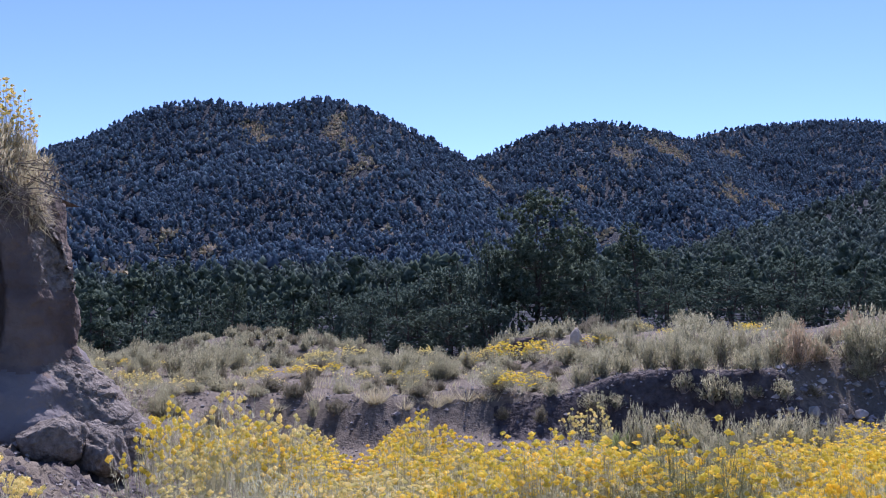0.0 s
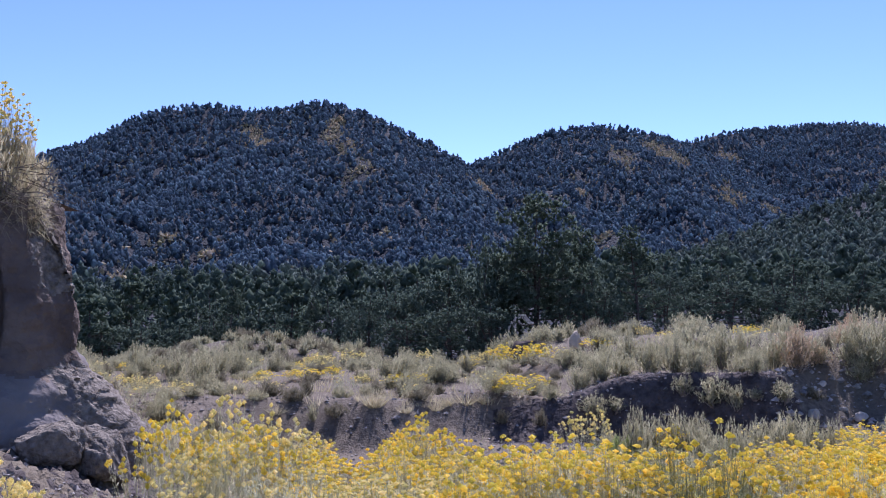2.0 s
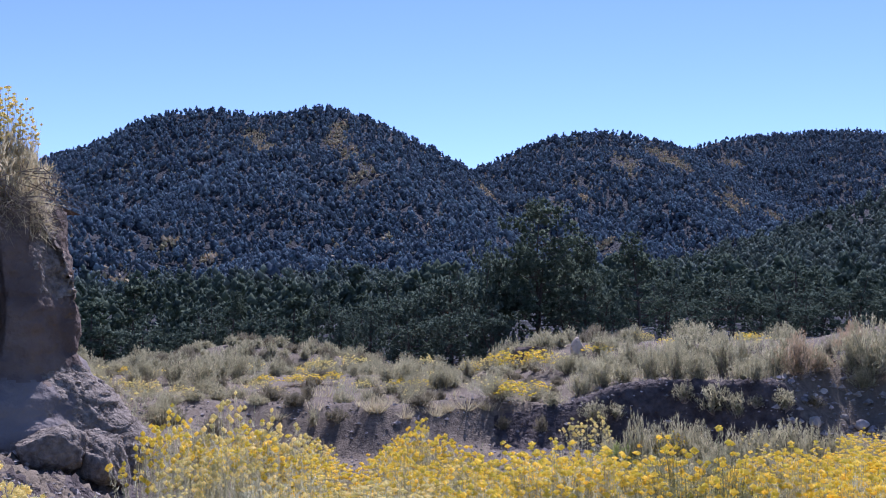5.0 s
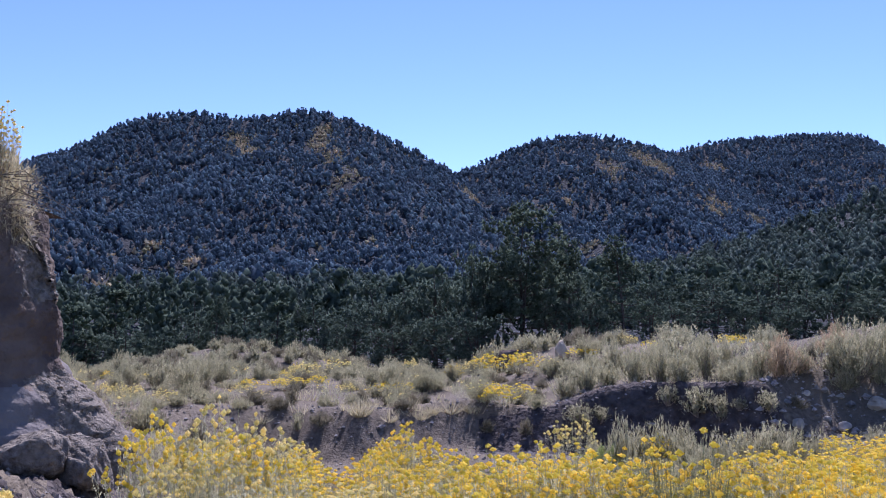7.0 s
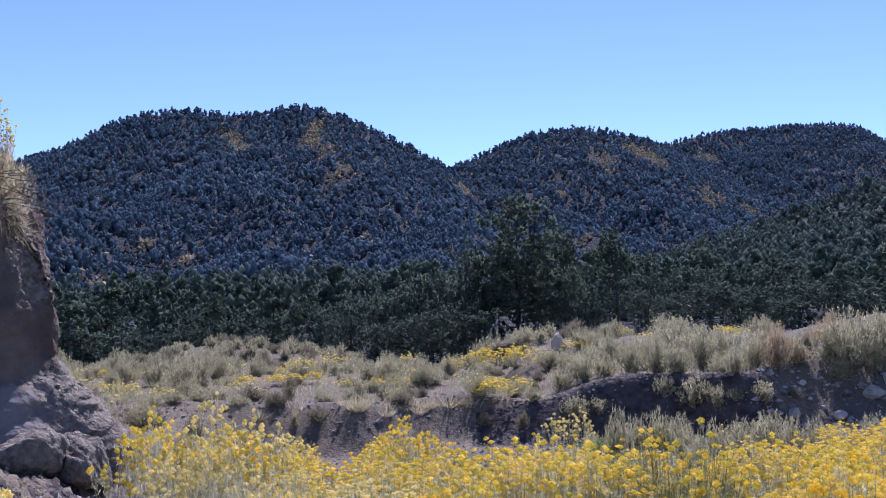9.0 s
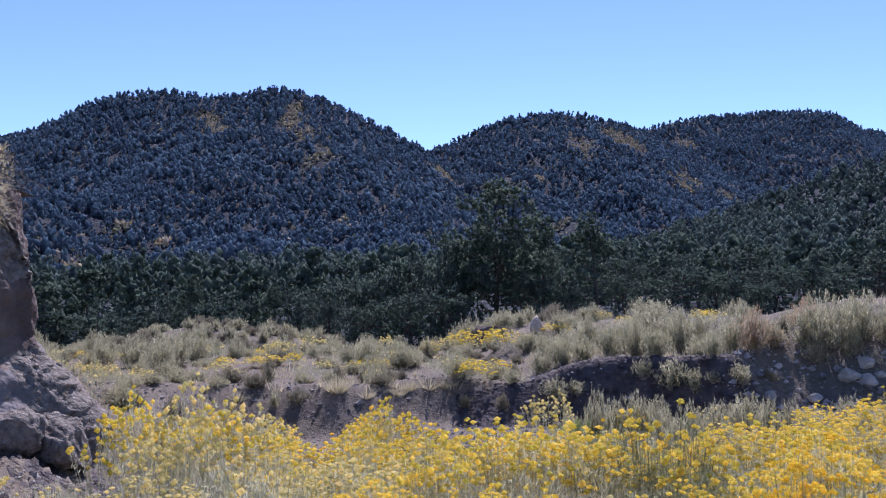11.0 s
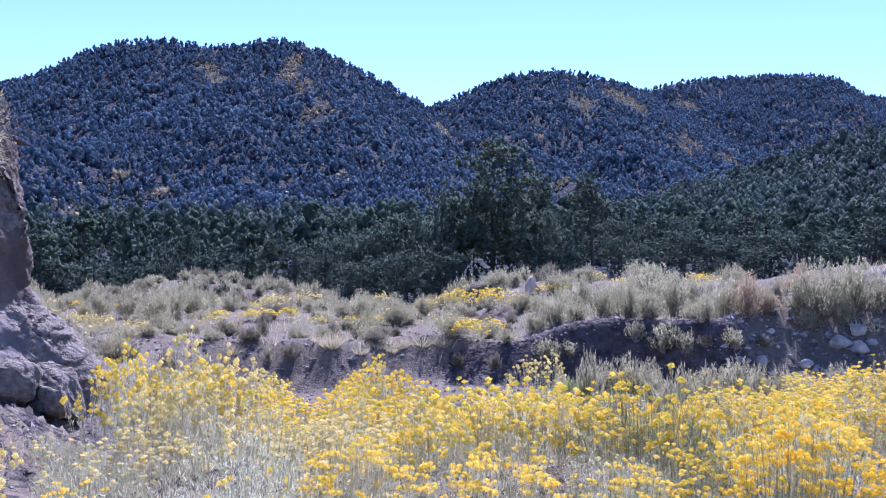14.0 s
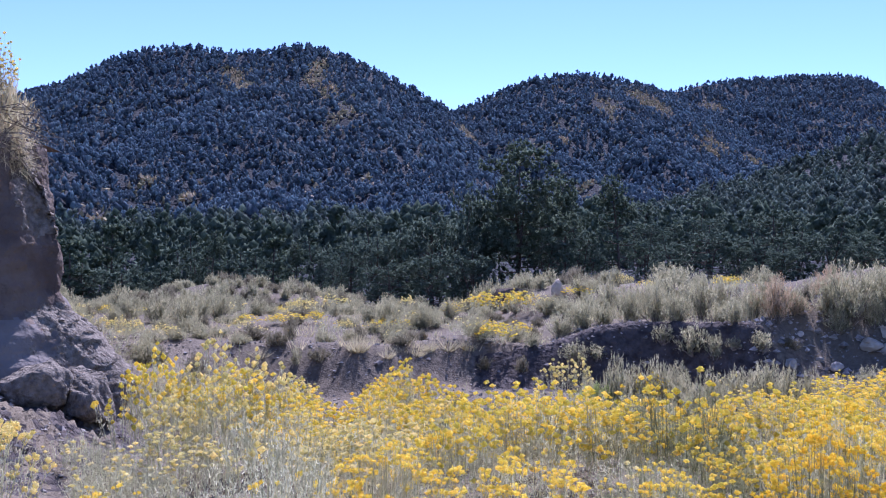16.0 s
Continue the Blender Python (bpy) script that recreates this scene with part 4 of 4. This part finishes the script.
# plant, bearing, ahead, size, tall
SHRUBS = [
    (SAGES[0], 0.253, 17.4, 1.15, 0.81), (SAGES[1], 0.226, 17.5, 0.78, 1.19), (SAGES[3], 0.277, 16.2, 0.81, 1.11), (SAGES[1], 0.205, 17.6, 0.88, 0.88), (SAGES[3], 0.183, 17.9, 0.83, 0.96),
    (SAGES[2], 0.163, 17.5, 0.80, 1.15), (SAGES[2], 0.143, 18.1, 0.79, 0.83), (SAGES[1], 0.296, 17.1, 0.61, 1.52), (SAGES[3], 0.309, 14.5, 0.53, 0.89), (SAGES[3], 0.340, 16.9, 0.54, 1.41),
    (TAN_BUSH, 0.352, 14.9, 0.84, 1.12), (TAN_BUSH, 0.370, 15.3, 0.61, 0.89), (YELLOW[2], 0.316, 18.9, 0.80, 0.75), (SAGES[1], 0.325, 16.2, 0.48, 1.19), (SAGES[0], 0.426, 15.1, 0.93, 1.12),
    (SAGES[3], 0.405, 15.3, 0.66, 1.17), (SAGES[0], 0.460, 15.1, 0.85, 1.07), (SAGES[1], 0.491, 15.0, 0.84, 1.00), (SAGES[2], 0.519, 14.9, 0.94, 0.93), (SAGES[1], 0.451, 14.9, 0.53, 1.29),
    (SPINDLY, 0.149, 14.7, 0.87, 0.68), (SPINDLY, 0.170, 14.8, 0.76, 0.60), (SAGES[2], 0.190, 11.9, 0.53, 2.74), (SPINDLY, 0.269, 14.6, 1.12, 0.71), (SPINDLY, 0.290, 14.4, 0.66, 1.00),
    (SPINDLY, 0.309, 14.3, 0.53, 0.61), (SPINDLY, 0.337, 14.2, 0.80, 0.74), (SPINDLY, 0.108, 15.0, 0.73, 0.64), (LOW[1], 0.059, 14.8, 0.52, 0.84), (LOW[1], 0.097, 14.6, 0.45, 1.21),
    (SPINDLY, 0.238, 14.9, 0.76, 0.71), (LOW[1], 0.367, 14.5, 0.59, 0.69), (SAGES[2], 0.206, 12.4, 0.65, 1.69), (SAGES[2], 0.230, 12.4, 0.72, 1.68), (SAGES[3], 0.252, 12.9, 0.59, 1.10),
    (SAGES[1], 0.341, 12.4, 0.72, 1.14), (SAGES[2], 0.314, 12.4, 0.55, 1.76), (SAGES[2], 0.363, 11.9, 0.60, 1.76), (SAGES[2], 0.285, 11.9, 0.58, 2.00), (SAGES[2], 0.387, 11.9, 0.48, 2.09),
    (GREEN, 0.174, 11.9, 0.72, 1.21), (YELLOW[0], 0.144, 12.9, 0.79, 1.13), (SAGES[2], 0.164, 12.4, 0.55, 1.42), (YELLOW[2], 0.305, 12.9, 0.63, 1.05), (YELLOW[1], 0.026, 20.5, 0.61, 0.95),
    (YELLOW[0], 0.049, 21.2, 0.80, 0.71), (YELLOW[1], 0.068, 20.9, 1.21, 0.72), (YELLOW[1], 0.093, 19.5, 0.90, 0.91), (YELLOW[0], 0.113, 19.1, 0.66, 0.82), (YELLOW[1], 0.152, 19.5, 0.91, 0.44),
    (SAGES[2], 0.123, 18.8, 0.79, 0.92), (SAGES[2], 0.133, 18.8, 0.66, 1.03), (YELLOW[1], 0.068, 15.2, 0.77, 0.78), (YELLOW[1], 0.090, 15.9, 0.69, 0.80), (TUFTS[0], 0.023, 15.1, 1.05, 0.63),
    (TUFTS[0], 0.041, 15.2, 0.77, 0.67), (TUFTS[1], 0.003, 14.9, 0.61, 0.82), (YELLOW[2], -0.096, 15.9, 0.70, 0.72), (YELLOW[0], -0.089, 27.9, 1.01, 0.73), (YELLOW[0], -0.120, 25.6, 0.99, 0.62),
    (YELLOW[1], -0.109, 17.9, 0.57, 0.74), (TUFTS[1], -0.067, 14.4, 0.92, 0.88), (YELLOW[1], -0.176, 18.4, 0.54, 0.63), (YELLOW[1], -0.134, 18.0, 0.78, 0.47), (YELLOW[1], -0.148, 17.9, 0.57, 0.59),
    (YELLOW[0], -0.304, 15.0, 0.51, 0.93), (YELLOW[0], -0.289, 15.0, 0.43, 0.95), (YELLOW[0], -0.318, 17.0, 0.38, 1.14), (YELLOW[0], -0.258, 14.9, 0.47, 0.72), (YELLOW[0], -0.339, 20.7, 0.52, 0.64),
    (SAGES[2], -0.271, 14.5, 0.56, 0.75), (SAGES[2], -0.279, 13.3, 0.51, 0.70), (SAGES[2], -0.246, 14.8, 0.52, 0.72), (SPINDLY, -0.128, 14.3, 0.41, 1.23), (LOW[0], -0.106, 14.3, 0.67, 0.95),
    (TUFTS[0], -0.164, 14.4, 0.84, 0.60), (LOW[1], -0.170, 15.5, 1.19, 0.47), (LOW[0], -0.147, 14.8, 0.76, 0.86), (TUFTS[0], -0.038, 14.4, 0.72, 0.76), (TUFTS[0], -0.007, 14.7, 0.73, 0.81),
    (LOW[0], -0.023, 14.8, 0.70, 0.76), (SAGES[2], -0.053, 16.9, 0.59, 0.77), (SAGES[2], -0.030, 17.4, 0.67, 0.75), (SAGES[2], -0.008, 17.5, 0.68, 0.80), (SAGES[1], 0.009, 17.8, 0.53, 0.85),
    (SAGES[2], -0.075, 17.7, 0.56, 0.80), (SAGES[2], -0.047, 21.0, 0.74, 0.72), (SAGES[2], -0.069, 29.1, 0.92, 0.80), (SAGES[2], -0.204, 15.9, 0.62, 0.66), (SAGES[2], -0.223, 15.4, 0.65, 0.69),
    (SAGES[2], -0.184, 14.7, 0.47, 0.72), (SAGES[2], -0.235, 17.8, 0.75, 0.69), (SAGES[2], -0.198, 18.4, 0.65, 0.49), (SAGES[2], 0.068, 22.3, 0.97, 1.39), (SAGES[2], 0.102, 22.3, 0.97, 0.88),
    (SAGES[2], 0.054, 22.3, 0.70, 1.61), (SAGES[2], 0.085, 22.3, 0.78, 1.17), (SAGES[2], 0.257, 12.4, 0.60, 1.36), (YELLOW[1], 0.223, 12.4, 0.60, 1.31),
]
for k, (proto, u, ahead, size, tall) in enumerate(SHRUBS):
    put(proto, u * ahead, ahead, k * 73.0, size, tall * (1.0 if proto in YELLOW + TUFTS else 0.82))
edge = np.random.default_rng(19)
# along the top of the dark bank, and at its foot
for k in range(12):
    x = 2.0 + 4.4 * (k + edge.uniform(0, 1)) / 12
    y = float(bank_edge(x)) + 0.95 + edge.uniform(0.0, 0.6)
    put(SAGES[k % 4], x, y, k * 57.0, edge.uniform(0.45, 0.75), edge.uniform(0.7, 1.0))
for k in range(13):
    y = edge.uniform(11.4, 12.9)
    x = (0.13 + 0.32 * (k + edge.uniform(0, 1)) / 13) * y
    put((SAGES[2], SAGES[3], SAGES[2], YELLOW[2])[k % 4], x, y, k * 57.0, edge.uniform(0.5, 0.7), edge.uniform(0.65, 0.9))
for k in range(14):
    x = 7.2 + 2.6 * edge.uniform(0, 1)
    y = float(bank_edge(x)) + 0.6 + 2.2 * edge.uniform(0, 1)
    put((SAGES[2], LOW[0], TUFTS[0], LOW[1])[k % 4], x, y, k * 57.0, edge.uniform(0.45, 0.85), edge.uniform(0.6, 0.9))
for k in range(14):
    y = edge.uniform(15.6, 18.0)
    put((SAGES[2], SAGES[1], LOW[1], TAN_BUSH)[k % 4], edge.uniform(0.33, 0.46) * y, y, k * 57.0, edge.uniform(0.45, 0.75), edge.uniform(0.6, 0.9))
# behind the bank's edge, up to the trees
for k in range(16):
    y = edge.uniform(18.8, 25)
    u = 0.15 + 0.2 * k / 16 + edge.uniform(0, 0.01)
    put((SAGES + YELLOW)[k % 7], u * y, y, k * 57.0, edge.uniform(0.5, 0.75), edge.uniform(0.6, 0.9))
for k in range(10):
    y = edge.uniform(10.5, 13.2)
    u = -0.33 + 0.13 * k / 10
    put((YELLOW[2], SAGES[2], LOW[1])[k % 3], u * y, y, k * 57.0, edge.uniform(0.6, 0.9), edge.uniform(0.65, 0.9))
scatter = np.random.default_rng(12)
for k in range(190):
    ahead = 15.4 + 12 * scatter.uniform() ** 1.2
    u = scatter.uniform(-0.36, 0.12)
    pick = scatter.uniform()
    if u > 0.0 and ahead > 15.8:
        pick = 0.75 if pick < 0.6 else 0.3
    proto = SAGES[k % 4] if pick < 0.45 else YELLOW[k % 3] if pick < 0.66 else LOW[k % 2] if pick < 0.85 else TUFTS[k % 2]
    put(proto, u * ahead, ahead, k * 41.0, scatter.uniform(0.4, 0.72), scatter.uniform(0.6, 0.95))
for k in range(210):
    ahead = scatter.uniform(26.5, 34.5)
    u = scatter.uniform(-0.36, -0.06)
    put(MOUND[k % 3], u * ahead, ahead, k * 41.0, scatter.uniform(0.45, 0.95), scatter.uniform(0.7, 1.05))
for k in range(40):
    ahead = scatter.uniform(21, 30)
    u = scatter.uniform(-0.1, 0.2)
    put(MOUND[k % 3], u * ahead, ahead, k * 41.0, scatter.uniform(0.5, 0.9), scatter.uniform(0.7, 1.0))

for k in range(22):
    ahead = scatter.uniform(27, 35)
    u = scatter.uniform(0.02, 0.2)
    put(MOUND[1], u * ahead, ahead, k * 41.0, scatter.uniform(0.8, 1.2), scatter.uniform(0.8, 1.1))


def grass_field():
    """Short dry grass between the shrubs of the terrace."""
    r = np.random.default_rng(27)
    n, k = 380, 22
    u, y = r.uniform(-0.38, 0.5, n), 14.6 + 13 * r.uniform(0, 1, n) ** 1.4
    x = u * y
    z = ground(x, y)
    ok = y > bank_edge(x) + 0.8
    x, y, z, n = x[ok], y[ok], z[ok], ok.sum()
    a = r.uniform(0, 6.283, (n, k))
    base = np.stack([x, y, z - 0.02], 1)[:, None] + np.stack([np.cos(a), np.sin(a), 0 * a], -1) * r.uniform(0, 0.14, (n, k, 1))
    way = unit(np.stack([np.cos(a) * 0.45, np.sin(a) * 0.45, np.ones((n, k))], -1) + r.normal(size=(n, k, 3)) * 0.2)
    s = Soup(28)
    s.blades(base.reshape(-1, 3), way.reshape(-1, 3), (r.uniform(0.10, 0.26, (n, 1)) * r.uniform(0.6, 1, (n, k))).ravel(), np.full(n * k, 0.012))
    tagged(part("dry_grass_field", s.mesh("dry_grass_field"), GRASS), label="short pale dry grass between the terrace shrubs", category="grass", kind="stuff")


grass_field()


# ---- flowering shrubs in the wash ----
NEAR = [rabbitbrush(100 + k, h, w, n, True, f, "rabbitbrush in bloom, %s flower heads on grey-green stems" % c, leaf=58, bloom=b, leaves=OLIVE if k in (1, 4) else BRUSH) for k, (h, w, n, f, c, b) in
        enumerate([(0.80, 0.9, 130, GOLD, "golden", 0.66), (0.72, 0.85, 130, GOLD, "golden", 0.48), (0.75, 0.95, 130, PALE, "pale yellow", 0.62), (0.66, 0.85, 140, GOLD, "golden", 0.24), (0.8, 0.8, 120, DEEP, "deep gold", 0.75)])]
MID = [rabbitbrush(110 + k, h, w, n, False, f, "rabbitbrush in bloom, %s flower heads over grey-green leaves" % c, leaf=22, bloom=b, thick=1.9, leaves=OLIVE if k in (1, 4) else BRUSH) for k, (h, w, n, f, c, b) in
       enumerate([(0.78, 0.9, 190, GOLD, "golden", 0.8), (0.7, 0.85, 180, GOLD, "golden", 0.58), (0.78, 0.95, 190, PALE, "pale yellow", 0.78), (0.65, 0.85, 160, PALE, "pale yellow", 0.3), (0.75, 0.75, 170, DEEP, "deep gold", 0.85)])]
for proto in NEAR + MID:
    tagged(proto, group="flowering rabbitbrush in the wash")
field = np.random.default_rng(21)
gap = 0.70
for iy in range(15):
    for ix in range(-14, 20):
        y = 2.9 + iy * gap * 0.88 + field.uniform(-0.22, 0.22)
        x = (ix + 0.5 * (iy % 2)) * gap + field.uniform(-0.22, 0.22)
        u = x / y
        if not -0.52 < u < 0.62 or y > (11.4 if u > -0.05 else 10.3) or (u < -0.28 and y > 5.1) or (u < -0.17 and y > 8.6):
            continue
        pick = field.uniform()
        protos = NEAR if y < 5.6 else MID
        if y < 4.3 or (u < 0.02 and y < 4.8):
            j = (3 if pick < 0.75 else 1) if u < 0.08 else 3 if pick < 0.45 else 1 if pick < 0.8 else 0
        elif u < -0.05:
            j = 2 if pick < 0.55 else 3 if pick < 0.8 else 0
            if y > 7.6:
                j = 0 if pick < 0.6 else 2
        elif u < 0.12:
            j = 0 if pick < 0.5 else 2 if pick < 0.7 else 1
        elif u < 0.2:
            j = 4 if pick < 0.5 and y < 7 else 0 if pick < 0.8 else 3
        elif u < 0.4:
            j = 1 if pick < 0.5 else 3 if pick < 0.75 else 0
        else:
            j = 4 if pick < 0.4 and y < 7.5 else 0 if pick < 0.7 else 3
        tall = 1.0 + (0.24 if -0.3 < u < -0.17 and 6.8 < y else 0)
        if y > 7.5 and u > 0.05:
            tall *= 0.82 if y < 10 else 0.7
        if (pick > 0.93 and y > 5) or (pick > 0.84 and u > 0.25 and y < 5):
            continue
        put(protos[j], x, y, field.uniform(0, 360), field.uniform(0.78, 1.15), tall * field.uniform(0.68, 1.15))

# ---- plants on the cut bank ----
DRY = sagebrush(130, 0.62, 0.95, 220, 16, "straw-coloured dry brush on top of the cut bank", name="dry_brush", material=GRASS, upright=0.5)
PLUME = rabbitbrush(131, 1.2, 0.45, 90, False, PALE, "tall pale-stemmed flowering rabbitbrush on top of the cut bank", leaf=9, bloom=0.75, thick=1.6)
for k, (x, y, z, s) in enumerate([(-4.5, 10.3, 2.42, 1.05), (-5.0, 10.1, 2.55, 1.2), (-4.55, 10.75, 2.42, 0.9), (-5.5, 9.95, 2.7, 1.0), (-4.8, 9.95, 2.5, 0.7), (-6.0, 10.2, 2.75, 1.0)]):
    m = pose(x, y, z + 0.26, 0, 0, 60 * k) @ Matrix.Diagonal((s, s, s, 1))
    if k:
        copy_thing(DRY, m @ Matrix.Diagonal((*DRY.scale, 1)).inverted())
    else:
        DRY.matrix_basis = m
for k, (x, y, z, s) in enumerate([(-4.6, 10.3, 2.62, 1.0), (-4.85, 10.2, 2.7, 1.05), (-4.45, 10.5, 2.6, 0.85), (-5.2, 10.2, 2.75, 1.05), (-4.7, 10.5, 2.6, 0.95), (-4.95, 10.45, 2.65, 1.0), (-4.72, 10.12, 2.6, 0.9)]):
    m = pose(x, y, z + 0.16, 0, 0, 80 * k) @ Matrix.Diagonal((s, s, s, 1))
    if k:
        copy_thing(PLUME, m @ Matrix.Diagonal((*PLUME.scale, 1)).inverted())
    else:
        PLUME.matrix_basis = m


def hanging_brush():
    """Dry grass, roots and bare twigs that hang over the lip of the cut bank."""
    r = np.random.default_rng(41)
    ob = thing("hanging_brush", "dry straw-coloured grass and bare twigs hanging over the bank", "shrub")
    n = 2600
    s = r.uniform(0, 1, n)
    base = np.stack([-4.05 - 1.5 * s, 10.25 - 0.62 * s + r.normal(size=n) * 0.10, 2.34 + 0.42 * r.uniform(0, 1, n) + 0.25 * s], 1)
    way = unit(np.stack([0.35 + r.normal(size=n) * 0.45, -0.35 + r.normal(size=n) * 0.4, r.normal(size=n) * 0.6 - 0.35], 1))
    g = Soup(42)
    g.blades(base, way, r.uniform(0.10, 0.36, n), np.full(n, 0.006))
    part("dry_grass", g.mesh("dry_grass"), GRASS, ob)
    m = 60
    s = r.uniform(0, 1, m)
    a = np.stack([-4.1 - 0.7 * s, 10.25 - 0.5 * s, 2.45 + 0.55 * r.uniform(0, 1, m)], 1)
    b = a + np.stack([r.uniform(0.05, 0.42, m), r.uniform(-0.35, 0.1, m), r.uniform(-0.22, 0.08, m)], 1)
    t = Soup(43)
    t.tubes(a, b, np.full(m, 0.006), np.full(m, 0.004))
    for k in range(3):
        c = b + np.stack([r.uniform(0.0, 0.16, m), r.uniform(-0.12, 0.12, m), r.uniform(-0.2, 0.06, m)], 1)
        t.tubes(b, c, np.full(m, 0.004), np.full(m, 0.0015))
    a = np.array([[-4.5, 10.1, 2.72], [-4.05, 10.05, 2.74]])
    t.tubes(a, a + np.array([[0.45, -0.05, 0.02], [0.38, 0.0, -0.12]]), np.array([0.011, 0.008]), np.array([0.008, 0.003]))
    part("twig_tangle", t.mesh("twig_tangle"), TWIG, ob, "bare grey twigs")


hanging_brush()
for k, (x, y) in enumerate([(-1.95, 6.3), (-2.15, 6.9), (-1.75, 6.0), (-2.5, 7.3)]):
    put(MID[3], x, y, k * 90.0, 0.75, 0.7)
for k, (x, y) in enumerate([(4.5, 9.6), (5.2, 9.3), (4.9, 10.3), (5.7, 10.0), (4.2, 10.4), (5.4, 10.7), (3.6, 10.6)]):
    put(MID[k % 2], x, y, k * 90.0, 0.85, 0.75)
# a dead grey shrub among the flowers
dead = sagebrush(140, 0.42, 0.62, 260, 5, "dead grey twiggy shrub among the flowering brush", name="dead_shrub", material=TWIG, upright=0.15, size=0.8)
dead.matrix_basis = pose(1.62, 4.55, spot(1.62, 4.55), 0, 0, 0)

# patterns that found no place are dropped
for proto in NEAR + MID + YELLOW + SAGES + LOW + TUFTS:
    if proto.name not in used:
        for o in (*proto.children_recursive, proto):
            bpy.data.objects.remove(o)
